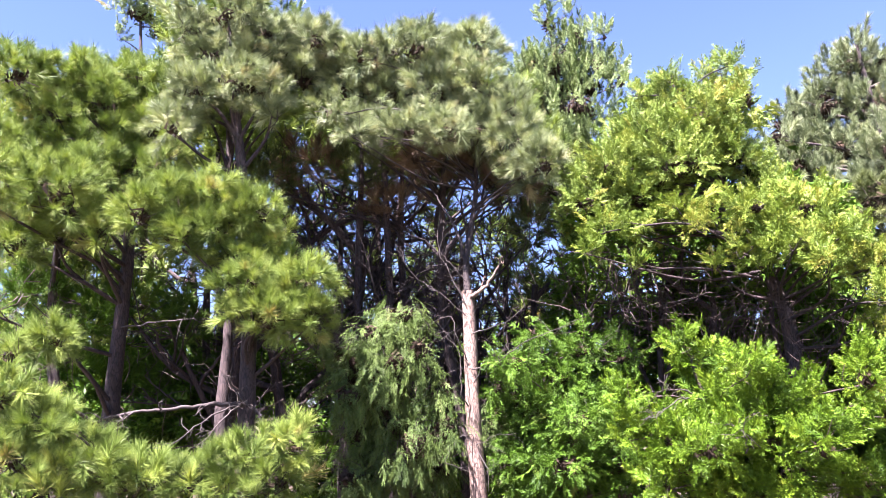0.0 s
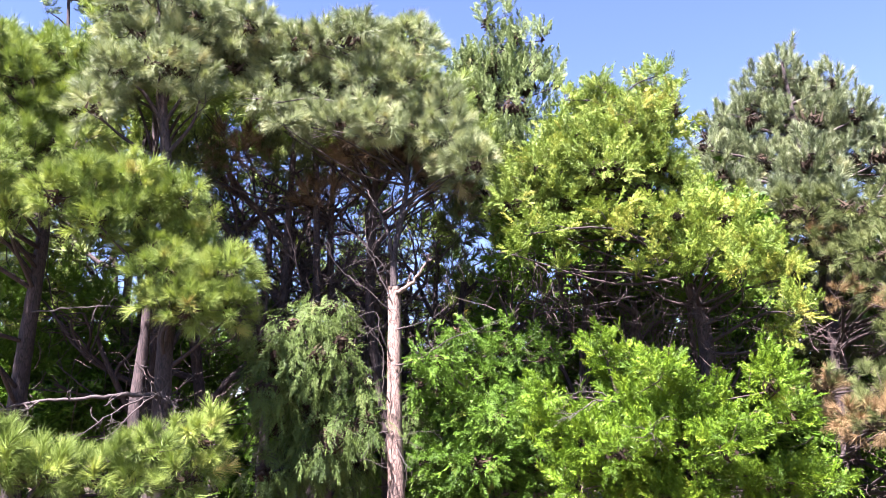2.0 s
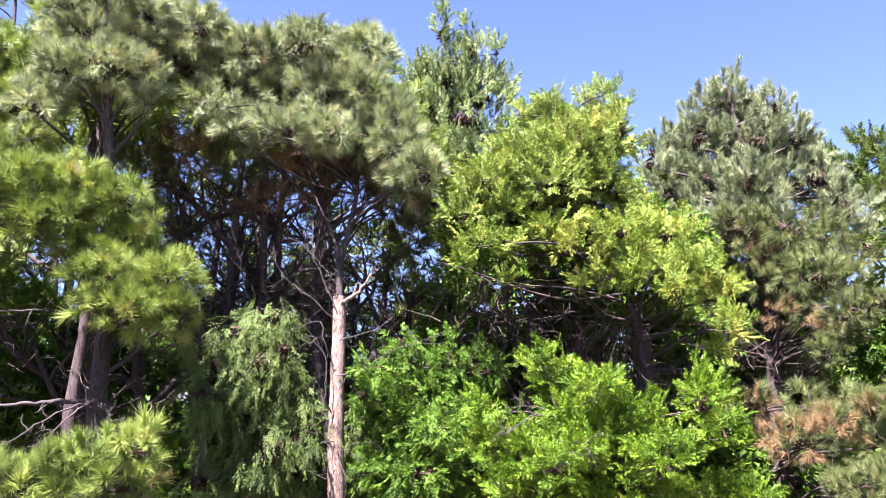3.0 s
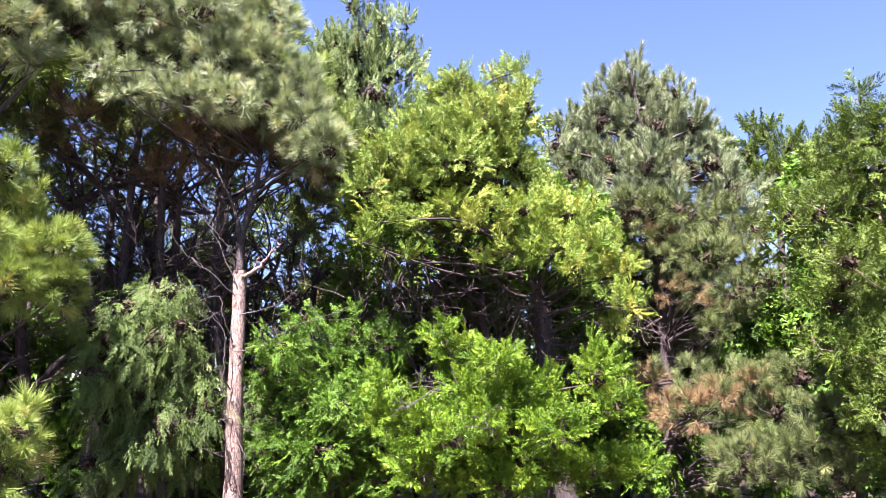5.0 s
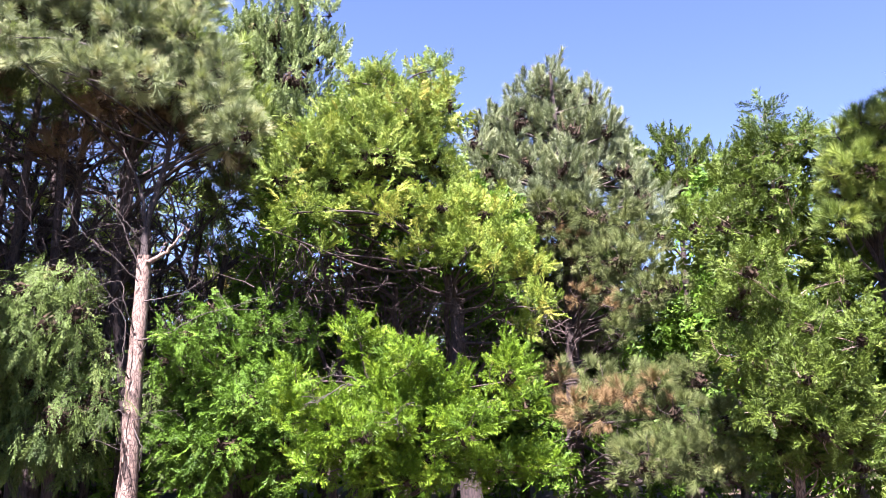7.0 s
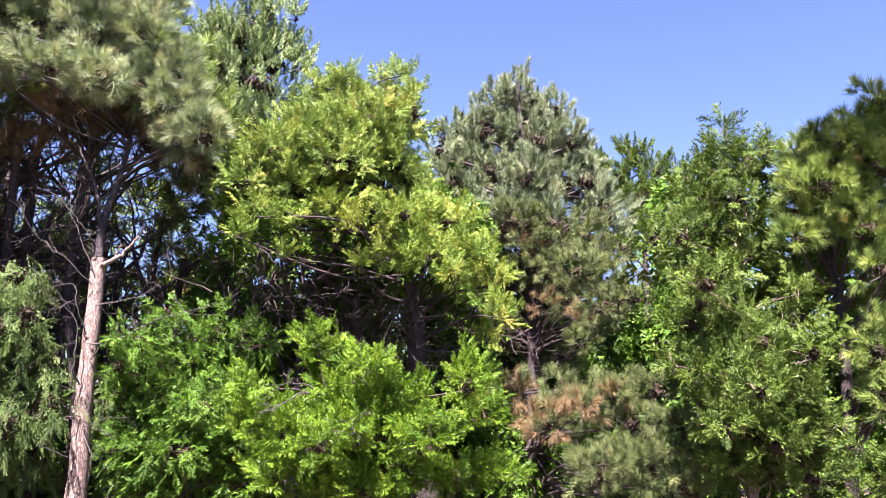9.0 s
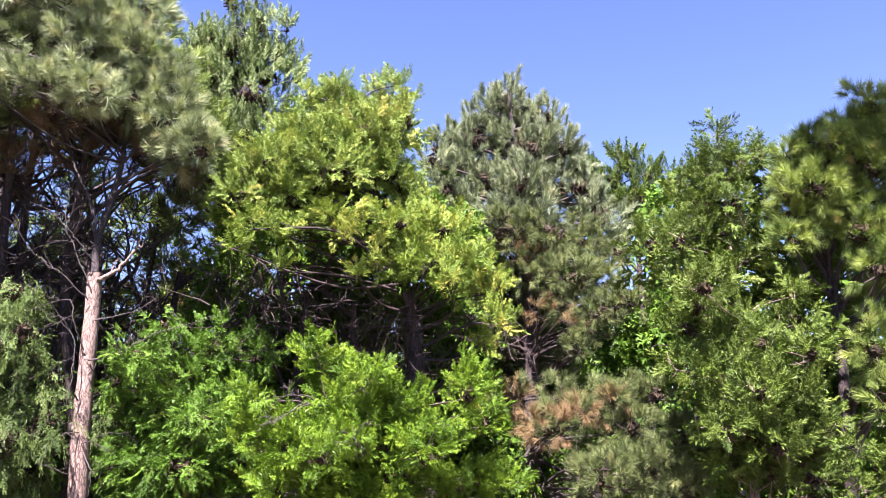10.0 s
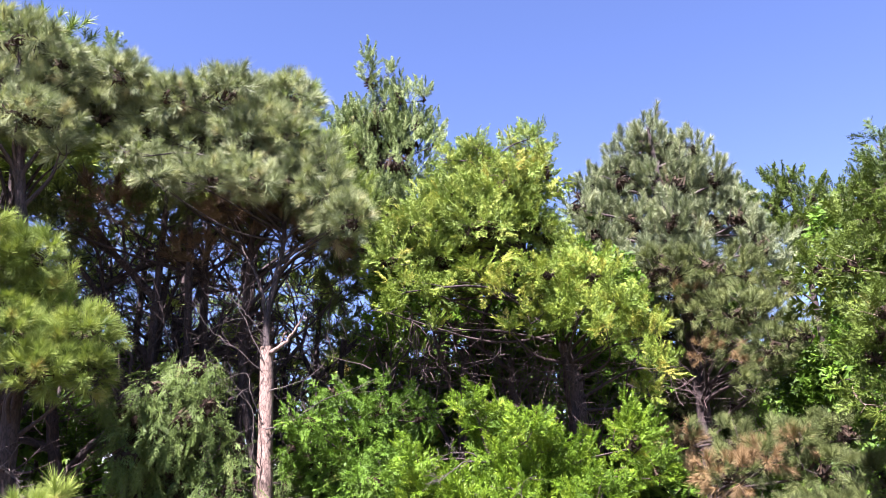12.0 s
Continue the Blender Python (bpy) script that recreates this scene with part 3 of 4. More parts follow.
DARK_CYPRESS = [
    (-0.08, 9.48, 2.62, 0.22, 0.24),
    (-0.32, 8.98, 2.24, 0.28, 0.24),
    (0.50, 9.45, 2.41, 0.31, 0.25),
    (0.22, 9.50, 2.05, 0.34, 0.28),
    (-0.17, 9.54, 1.72, 0.39, 0.31),
    (0.38, 8.92, 1.58, 0.37, 0.29),
    (-0.35, 9.60, 1.12, 0.33, 0.33),
    (0.19, 8.97, 1.10, 0.42, 0.30),
    (0.77, 9.12, 1.12, 0.30, 0.35),
    (0.64, 9.34, 1.77, 0.22, 0.28),
    (0.97, 9.54, 2.28, 0.23, 0.23),
    (0.86, 9.11, 0.71, 0.32, 0.23),
    (-0.08, 9.59, 0.63, 0.39, 0.23),
    (-0.54, 9.28, 1.98, 0.15, 0.25),
]
WEEPING = [
    (-1.71, 9.46, 2.93, 0.36, 0.27),
    (-2.06, 9.21, 2.69, 0.35, 0.24),
    (-2.24, 9.17, 2.35, 0.29, 0.29),
    (-1.70, 9.18, 2.35, 0.41, 0.29),
    (-1.46, 9.14, 2.48, 0.22, 0.35),
    (-2.31, 9.02, 1.95, 0.34, 0.28),
    (-1.95, 9.52, 1.83, 0.36, 0.36),
    (-2.31, 9.67, 1.50, 0.30, 0.30),
    (-1.19, 9.25, 1.56, 0.28, 0.35),
    (-1.58, 9.10, 1.38, 0.34, 0.34),
    (-1.42, 9.84, 0.99, 0.43, 0.30),
    (-2.02, 9.39, 0.97, 0.30, 0.25),
    (-2.64, 9.23, 2.59, 0.16, 0.19),
    (-1.19, 9.43, 2.03, 0.19, 0.25),
    (-2.34, 9.08, 1.00, 0.27, 0.24),
    (-0.62, 10.23, 1.70, 0.27, 0.41),
    (-0.47, 10.41, 0.99, 0.41, 0.34),
]
BLUE_UP = [
    (4.89, 10.96, 6.86, 0.24, 0.17),
    (4.83, 10.99, 6.55, 0.52, 0.28),
    (5.49, 10.67, 6.37, 0.20, 0.31),
    (4.33, 11.19, 6.36, 0.20, 0.26),
    (4.43, 11.15, 5.95, 0.53, 0.35),
    (5.10, 10.86, 5.85, 0.60, 0.38),
    (5.69, 10.57, 5.83, 0.27, 0.42),
    (4.01, 11.31, 5.95, 0.26, 0.33),
    (4.53, 11.11, 5.29, 0.60, 0.38),
    (5.26, 10.78, 5.18, 0.59, 0.41),
    (5.89, 10.46, 5.15, 0.37, 0.41),
    (4.04, 11.30, 5.09, 0.38, 0.51),
    (6.12, 10.32, 4.68, 0.40, 0.40),
    (3.79, 11.39, 5.85, 0.20, 0.27),
    (3.62, 11.04, 5.54, 0.24, 0.26),
    (3.87, 10.96, 5.06, 0.34, 0.38),
    (3.65, 11.03, 4.64, 0.34, 0.34),
    (4.65, 10.55, 4.57, 0.41, 0.37),
    (4.22, 10.73, 4.44, 0.37, 0.33),
    (5.12, 10.34, 4.39, 0.36, 0.36),
    (4.90, 10.44, 5.09, 0.37, 0.37),
]
BLUE_MID = [
    (5.14, 9.95, 4.25, 0.64, 0.38),
    (4.47, 10.27, 4.26, 0.55, 0.38),
    (5.92, 9.51, 3.90, 0.31, 0.37),
    (5.13, 9.27, 3.46, 0.51, 0.35),
    (5.20, 8.77, 2.94, 0.42, 0.30),
    (4.93, 9.38, 3.16, 0.31, 0.31),
    (4.93, 8.93, 2.43, 0.27, 0.19),
    (5.60, 8.76, 3.13, 0.29, 0.37),
    (4.89, 10.19, 3.60, 0.45, 0.33),
    (4.86, 11.19, 3.58, 0.40, 0.36),
    (5.35, 11.41, 3.00, 0.55, 0.46),
    (5.10, 11.52, 2.36, 0.45, 0.41),
    (5.66, 11.03, 2.36, 0.44, 0.35),
    (4.77, 8.10, 1.80, 0.43, 0.30),
    (4.94, 7.76, 1.52, 0.48, 0.29),
    (5.28, 7.78, 1.87, 0.36, 0.30),
]
BLUE_LOW = [
    (4.47, 7.58, 1.01, 0.43, 0.34),
    (4.91, 7.30, 1.03, 0.39, 0.33),
    (5.15, 7.14, 1.42, 0.33, 0.27),
    (4.27, 7.70, 0.88, 0.22, 0.23),
    (5.18, 7.12, 0.87, 0.33, 0.23),
    (4.32, 8.35, 1.85, 0.25, 0.24),
]
BLUE_DRY = [
    (3.77, 8.39, 1.84, 0.29, 0.25),
    (4.03, 8.05, 1.52, 0.44, 0.26),
    (4.41, 7.96, 1.63, 0.28, 0.24),
    (4.78, 7.86, 1.80, 0.22, 0.17),
    (4.57, 9.34, 2.94, 0.23, 0.23),
    (4.97, 9.14, 2.83, 0.22, 0.18),
    (4.85, 10.31, 3.96, 0.38, 0.25),
]
RIGHT_UP = [
    (5.47, 6.64, 4.62, 0.08, 0.17),
    (5.43, 6.67, 4.36, 0.17, 0.17),
    (5.32, 6.69, 4.14, 0.24, 0.21),
    (5.62, 6.51, 4.22, 0.10, 0.11),
    (5.74, 6.40, 4.32, 0.13, 0.10),
    (5.16, 6.88, 4.15, 0.12, 0.17),
    (5.24, 6.71, 3.85, 0.31, 0.23),
    (4.89, 6.63, 3.38, 0.30, 0.25),
    (5.65, 6.86, 3.55, 0.38, 0.26),
    (5.33, 6.27, 3.74, 0.19, 0.24),
    (5.61, 6.48, 3.23, 0.20, 0.20),
    (4.99, 7.29, 3.52, 0.21, 0.27),
]
RIGHT_LOW = [
    (4.78, 6.16, 2.83, 0.33, 0.23),
    (4.92, 6.62, 2.50, 0.29, 0.28),
    (5.35, 6.49, 2.51, 0.30, 0.24),
    (5.38, 6.15, 2.32, 0.28, 0.23),
    (5.57, 5.88, 2.77, 0.09, 0.15),
    (5.72, 6.00, 2.55, 0.15, 0.21),
    (5.43, 5.57, 2.18, 0.20, 0.21),
    (4.97, 6.30, 1.99, 0.33, 0.23),
    (5.13, 5.89, 1.83, 0.27, 0.22),
    (5.69, 6.09, 1.79, 0.28, 0.23),
    (4.97, 6.17, 1.52, 0.32, 0.22),
    (5.37, 5.98, 1.38, 0.32, 0.26),
    (5.32, 6.56, 1.14, 0.29, 0.28),
    (5.86, 5.94, 1.49, 0.22, 0.22),
    (5.80, 6.12, 1.07, 0.33, 0.23),
    (4.69, 6.53, 2.11, 0.15, 0.20),
]
RIGHT_BACK = [
    (7.02, 10.94, 5.85, 0.27, 0.15),
    (7.32, 10.74, 5.56, 0.36, 0.27),
    (6.87, 11.03, 5.52, 0.27, 0.27),
    (7.57, 10.57, 5.15, 0.26, 0.34),
    (7.16, 10.85, 5.13, 0.47, 0.38),
    (6.53, 11.30, 5.58, 0.27, 0.31),
    (6.73, 11.18, 5.18, 0.35, 0.35),
    (7.06, 10.98, 4.85, 0.34, 0.39),
    (6.56, 11.28, 4.75, 0.35, 0.35),
    (6.86, 11.10, 4.35, 0.34, 0.34),
]
EDGE_PINE = [
    (6.36, 5.48, 4.63, 0.26, 0.24),
    (6.14, 5.73, 4.28, 0.31, 0.25),
    (5.97, 5.91, 4.38, 0.15, 0.17),
    (5.83, 6.05, 4.24, 0.16, 0.11),
    (5.80, 6.08, 3.88, 0.22, 0.25),
    (6.01, 5.86, 3.84, 0.37, 0.30),
    (6.33, 5.52, 4.04, 0.31, 0.41),
    (6.23, 5.64, 3.41, 0.30, 0.29),
    (5.81, 6.07, 3.35, 0.26, 0.19),
    (6.31, 5.54, 3.00, 0.30, 0.24),
    (6.22, 5.64, 2.27, 0.24, 0.35),
    (6.27, 5.59, 1.79, 0.21, 0.29),
    (6.54, 5.28, 4.19, 0.32, 0.53),
    (6.51, 5.31, 3.10, 0.31, 0.52),
    (6.48, 5.35, 2.07, 0.30, 0.46),
]
EDGE_SHRUB = [
    (5.53, 5.21, 1.36, 0.20, 0.12),
    (5.62, 5.12, 1.11, 0.18, 0.17),
    (5.46, 5.28, 1.06, 0.19, 0.14),
    (5.79, 4.92, 1.22, 0.27, 0.27),
]
ROOF = [
    (-3.94, 11.97, 6.50, 0.58, 0.44),
    (-3.43, 12.12, 5.85, 0.54, 0.48),
    (-4.28, 11.85, 5.82, 0.47, 0.53),
    (-2.95, 12.87, 6.08, 0.51, 0.47),
    (-2.36, 12.99, 6.08, 0.57, 0.51),
    (-1.74, 12.88, 5.69, 0.46, 0.46),
    (-4.21, 12.93, 5.11, 0.57, 0.57),
    (-3.08, 13.45, 5.19, 0.58, 0.52),
    (-5.67, 11.25, 3.93, 0.50, 0.44),
    (-6.72, 10.66, 3.87, 0.56, 0.46),
    (-5.58, 11.96, 3.04, 0.51, 0.51),
    (-6.34, 11.58, 2.94, 0.50, 0.50),
]
UNDER_DRY = [
    (-3.23, 10.46, 5.30, 0.56, 0.36),
    (-2.47, 10.67, 5.22, 0.57, 0.37),
    (-1.60, 10.85, 5.38, 0.59, 0.38),
    (-0.93, 10.93, 5.16, 0.50, 0.38),
    (-0.26, 10.98, 4.92, 0.46, 0.42),
    (-3.77, 10.27, 5.06, 0.47, 0.39),
    (-2.05, 10.77, 4.65, 0.49, 0.33),
    (0.00, 10.98, 4.31, 0.38, 0.42),
]
LEFT_HOLLOW = [
    (-6.08, 8.56, 3.37, 0.41, 0.34),
    (-5.59, 8.88, 3.12, 0.42, 0.35),
    (-5.03, 9.19, 3.29, 0.40, 0.32),
    (-4.53, 9.44, 3.01, 0.33, 0.37),
    (-5.87, 8.70, 2.48, 0.41, 0.34),
    (-5.27, 9.06, 2.35, 0.42, 0.35),
    (-4.62, 9.40, 2.28, 0.36, 0.36),
    (-5.51, 8.93, 1.75, 0.41, 0.27),
    (-4.83, 9.30, 1.59, 0.38, 0.28),
    (-2.38, 10.16, 1.81, 0.30, 0.45),
    (-2.95, 10.02, 1.25, 0.29, 0.44),
]
FILL_BLUE = [
    (5.77, 11.65, 3.90, 0.67, 0.53),
    (5.52, 11.77, 3.04, 0.62, 0.53),
    (5.85, 11.61, 2.21, 0.65, 0.52),
    (5.26, 11.89, 1.93, 0.56, 0.46),
    (5.80, 10.96, 1.16, 0.66, 0.48),
    (5.03, 11.33, 1.06, 0.66, 0.49),
    (4.66, 12.14, 2.38, 0.56, 0.56),
    (5.25, 10.79, 0.52, 0.75, 0.33),
    (7.01, 11.42, 2.81, 0.57, 0.57),
    (7.48, 11.12, 3.18, 0.56, 0.56),
    (7.30, 11.23, 2.25, 0.56, 0.56),
]
FILL_RIGHT = [
    (7.02, 7.40, 3.52, 0.38, 0.38),
    (7.28, 7.14, 2.63, 0.39, 0.37),
    (7.33, 6.80, 3.18, 0.39, 0.39),
    (7.16, 7.26, 1.91, 0.39, 0.39),
    (6.91, 7.50, 3.05, 0.34, 0.34),
    (7.52, 6.89, 1.86, 0.38, 0.44),
    (6.76, 7.64, 3.90, 0.28, 0.35),
    (6.04, 8.22, 4.11, 0.43, 0.43),
]
FILL_LEFT = [
    (-5.51, 11.11, 2.14, 0.51, 0.47),
    (-6.31, 10.67, 2.03, 0.49, 0.46),
    (-4.92, 11.38, 2.17, 0.52, 0.48),
    (-6.94, 10.28, 2.19, 0.48, 0.48),
    (-3.98, 11.74, 2.42, 0.53, 0.49),
    (-6.16, 11.45, 2.65, 0.53, 0.44),
    (-3.70, 12.67, 3.33, 0.48, 0.48),
    (-4.84, 12.06, 2.65, 0.46, 0.46),
    (-5.15, 10.17, 1.67, 0.51, 0.35),
    (-5.61, 9.92, 1.58, 0.49, 0.34),
    (-6.20, 9.81, 1.78, 0.45, 0.37),
]
FILL_GOLD = [
    (0.84, 10.97, 3.74, 0.40, 0.47),
    (0.51, 10.99, 3.08, 0.46, 0.46),
    (1.32, 11.32, 2.85, 0.49, 0.49),
    (2.24, 11.18, 3.56, 0.50, 0.50),
    (2.96, 11.22, 2.93, 0.51, 0.51),
    (3.77, 10.97, 2.96, 0.51, 0.51),
    (1.98, 11.23, 2.39, 0.49, 0.41),
]


def footed(*points):
    """A trunk line that starts in the soil under its first point."""
    x, y, z = points[0]
    return [(x, y, -0.15), *points] if z > 0.3 else [*points]


def deepen(clumps, k, drop, grow=1.1):
    """The crown behind a crown: the same masses further back, a little lower."""
    return [(x * k, y * k, 1.6 + (z - 1.6) * k - drop, rh * k * grow, rv * k * grow) for x, y, z, rh, rv in clumps]


def bridged(clumps, gap=1.15, k=1.02, size=0.9):
    """A crown made whole: its clumps, and smaller ones set back in the gaps between neighbours."""
    out = list(clumps)
    for i, a in enumerate(clumps):
        for b in clumps[:i]:
            d = math.dist(a[:3], b[:3])
            if d > gap * (a[3] + b[3]):
                continue
            x, y, z = ((p + q) / 2 * k for p, q in zip(a[:3], b[:3]))
            rh, rv = (size * (a[n] + b[n]) / 2 for n in (3, 4))
            if all(math.dist((x, y, z), c[:3]) > 0.62 * c[3] for c in out):
                out.append((x, y, z - 0.03, rh, rv))
    return out


# ---- front row, from one end to the other ----
left_pine, line, rng = tree(
    "pine_tree", "tall green pine with long drooping needle puffs and shade-darkened trunk", "tree", "pines",
    footed((-5.32, 9.17, 1.21), (-5.32, 9.17, 2.02), (-5.23, 9.10, 2.99), (-5.21, 9.12, 4.02), (-5.34, 9.04, 5.08), (-5.54, 8.92, 5.93)), 0.13, 0.04, M_BARK,
    [(bridged(LEFT_PINE), "pine", M_PINE, "", 0.85, 1.0)], 1)
also(left_pine, "dead_branch", dead_branch([(-5.17, 9.02, 2.84), (-4.52, 8.81, 2.85), (-3.75, 8.84, 2.88)], 0.012, rng))

low_pine, line, rng = tree(
    "young_pine", "low sunlit yellow-green pine with soft long needles", "tree", "pines",
    footed((-4.10, 6.87, 0.18), (-3.97, 6.94, 0.64), (-3.82, 7.03, 0.97)), 0.07, 0.03, M_BARK, [(bridged(LEFT_BED), "pine", M_PINE, "", 0.85, 1.0)], 2, 0.3)

front_pine, line, rng = tree(
    "pine_tree", "pine with round needle puffs, one dense puff low on its trunk", "tree", "pines",
    footed((-3.45, 8.74, 0.69), (-3.43, 8.75, 1.56), (-3.43, 8.75, 2.46), (-3.38, 8.66, 3.53), (-3.50, 8.62, 4.44), (-3.60, 8.58, 5.24), (-3.72, 8.52, 6.22)), 0.13, 0.04, M_BARK,
    [(bridged(deepen(FRONT_TOP, 1.0, 0.0, 1.08)), "pine", M_PINE_PALE, "", 0.85, 1.0), (bridged(FRONT_LOW), "pine", M_PINE, "", 1.0, 1.0)], 3)
also(front_pine, "broken_limb", dead_branch([(-3.44, 8.69, 1.82), (-3.68, 8.43, 1.84), (-3.97, 8.19, 1.80), (-4.37, 8.10, 1.78), (-4.91, 8.14, 1.69)], 0.032, rng, 7, 0.4, M_DEAD), "sunlit bare side limb")
for tip in ((-3.09, 8.34, 1.64), (-3.11, 8.34, 1.70), (-3.67, 8.00, 1.33), (-3.93, 7.88, 1.40), (-3.54, 8.28, 2.14)):
    a = Vector((-3.44, 8.64, 1.86))
    also(front_pine, "dead_branch", dead_branch([tuple(a), tuple((a + Vector(tip)) / 2 + Vector((0, -0.05, 0.04))), tip], 0.012, rng, 6, 0.3))

canopy_pine, line, rng = tree(
    "pine_tree", "tall pine with pale flaking pinkish trunk and high broad crown", "tree", "pines",
    footed((-0.83, 9.41, 0.21), (-0.83, 9.41, 0.83), (-0.85, 9.41, 1.35), (-0.86, 9.41, 1.95), (-0.86, 9.41, 2.56), (-0.87, 9.41, 3.16)), 0.105, 0.078, M_PALE,
    [(bridged(deepen(CANOPY_A, 0.96, 0.0, 1.05)), "pine", M_PINE_PALE, "", 0.8, 1.0), (bridged(deepen(CANOPY_B, 0.945, 0.0, 1.05)), "pine", M_PINE_PALE, "", 0.8, 1.0),
     (CANOPY_DRY, "pine", M_PINE_DRY, "dry reddish-brown needles", 0.8, 1.0)], 4, 0.15, 0.018, M_STEM,
    [(-0.87, 9.41, 3.06), (-0.88, 9.46, 3.57), (-0.81, 9.66, 4.06), (-0.74, 9.88, 4.75), (-0.81, 10.07, 5.82)])
for pts, r, forks in (
        (((-0.85, 9.36, 3.07), (-0.71, 9.32, 3.14), (-0.55, 9.28, 3.30), (-0.41, 9.34, 3.56)), 0.032, 2),
        (((-0.89, 9.41, 3.49), (-0.97, 9.48, 3.88), (-1.14, 9.69, 4.28), (-1.30, 9.85, 4.58)), 0.028, 3),
        (((-0.81, 9.31, 2.62), (-0.59, 9.23, 2.67), (-0.34, 9.14, 2.74)), 0.009, 3),
        (((-0.84, 9.31, 2.18), (-0.53, 9.13, 2.25), (-0.19, 8.95, 2.45), (0.44, 8.84, 2.67)), 0.009, 4),
        (((-0.89, 9.31, 2.28), (-1.00, 9.20, 2.55), (-1.09, 9.19, 2.82), (-1.47, 9.13, 2.66)), 0.008, 4),
        (((-0.91, 9.31, 1.75), (-0.98, 9.20, 1.94), (-0.99, 9.20, 2.41), (-1.26, 9.16, 2.76)), 0.009, 4),
        (((-0.86, 9.31, 1.42), (-1.02, 9.09, 1.39), (-1.18, 8.97, 1.12)), 0.007, 3),
        (((-0.89, 9.31, 2.97), (-1.12, 9.28, 3.47), (-1.32, 9.32, 3.78), (-1.61, 9.31, 3.91)), 0.008, 6),
        (((-0.87, 9.31, 3.25), (-1.04, 9.19, 3.45), (-1.19, 9.20, 3.68), (-1.21, 9.34, 4.08)), 0.007, 6),
        (((-0.89, 9.31, 2.83), (-1.18, 9.17, 3.10), (-1.45, 9.14, 3.28), (-1.72, 9.12, 3.68)), 0.007, 6),
        (((-0.82, 9.31, 2.01), (-0.67, 9.23, 2.27), (-0.54, 9.13, 2.15)), 0.007, 3),
        (((-0.83, 9.31, 1.29), (-0.70, 9.12, 1.35), (-0.62, 9.13, 1.41)), 0.006, 2),
        (((-0.81, 9.31, 1.22), (-0.70, 9.12, 1.04), (-0.69, 9.12, 0.79)), 0.006, 2)):
    also(canopy_pine, "dead_branch", dead_branch(pts, r, rng, forks, 0.35, M_PALE if r > 0.03 else M_STEM if r > 0.02 else None), "bare dead branch")

weeping, line, rng = tree(
    "weeping_cypress", "grey-green cypress with thin hanging sprays", "tree", "cypresses",
    footed((-1.65, 9.76, 0.24), (-1.77, 9.74, 1.56), (-1.89, 9.72, 2.68), (-1.94, 9.71, 3.07)), 0.07, 0.015, M_BARK, [(bridged(WEEPING), "weep", M_WEEP, "", 0.7, 0.95)], 5, 0.1, 0.014)

dark_cypress, line, rng = tree(
    "cypress_tree", "dark green bushy cypress with drooping scale-leaf sprays", "tree", "cypresses",
    footed((0.27, 9.70, 0.07), (0.13, 9.70, 1.31), (0.01, 9.70, 2.34), (-0.06, 9.70, 2.74)), 0.07, 0.015, M_BARK, [(bridged(DARK_CYPRESS), "cypress", M_CYPRESS, "", 0.9, 0.92)], 6, 0.1, 0.014)

gold_thuja, line, rng = tree(
    "thuja_tree", "large yellow-green thuja with golden lower tips and bare hollow", "tree", "thujas",
    footed((3.14, 9.28, 0.05), (2.93, 9.35, 1.76), (2.87, 9.37, 2.74), (2.54, 9.36, 3.73), (2.20, 9.34, 4.73), (1.86, 9.32, 5.67)), 0.12, 0.02, M_BARK,
    [(bridged(GOLD_UP), "thuja", M_GOLD, "", 1.0, 0.88), (bridged(GOLD_LOW), "thuja", M_TIPS, "golden-green sprays", 1.0, 0.88),
     # the last clumps, in dark cypress green, are added to shade the hollow
     (deepen(GOLD_UP, 1.08, 0.3, 1.0), "far_cypress", M_GOLD, "", 0.7, 1.1), (deepen(GOLD_LOW[:8], 1.13, 0.0, 1.25), "far_cypress", M_CYPRESS, "", 0.8, 1.3)], 7, 0.1, 0.022)
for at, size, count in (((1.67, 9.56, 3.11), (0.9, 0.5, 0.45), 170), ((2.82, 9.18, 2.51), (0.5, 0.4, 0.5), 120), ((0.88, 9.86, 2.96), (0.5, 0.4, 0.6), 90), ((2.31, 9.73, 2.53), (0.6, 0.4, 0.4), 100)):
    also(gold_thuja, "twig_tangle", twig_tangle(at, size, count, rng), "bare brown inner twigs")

thuja, line, rng = tree(
    "thuja_shrub", "bright green thuja shrub with fern-like fans", "shrub", "thujas",
    footed((2.04, 8.05, 0.07), (1.90, 8.08, 0.72), (1.76, 8.11, 1.38), (1.54, 7.95, 1.77), (1.43, 7.97, 2.17)), 0.06, 0.012, M_TWIG, [(bridged(THUJA), "thuja", M_THUJA, "", 1.0, 0.95)], 8, 0.1, 0.014)
for pts in (((1.44, 7.67, 1.71), (1.20, 7.50, 1.70), (1.04, 7.43, 1.60), (0.84, 7.45, 1.52)), ((1.38, 7.68, 1.76), (1.18, 7.61, 1.81), (1.00, 7.63, 1.75)), ((1.74, 7.40, 1.20), (1.72, 7.30, 1.36), (1.61, 7.33, 1.46))):
    also(thuja, "dead_branch", dead_branch(pts, 0.008, rng, 7, 0.25), "bleached dead twigs")

spire, line, rng = tree(
    "cedar_tree", "tall slim grey-green cedar with twin pointed tops", "tree", "cypresses",
    footed((0.67, 11.98, 1.15), (0.66, 11.88, 3.65), (0.60, 11.78, 5.46), (0.56, 11.69, 6.90), (0.45, 11.59, 8.14)), 0.11, 0.012, M_BARK, [(bridged(SPIRE), "brush", M_CEDAR, "", 0.65, 1.05)], 9, 0.1, 0.016)

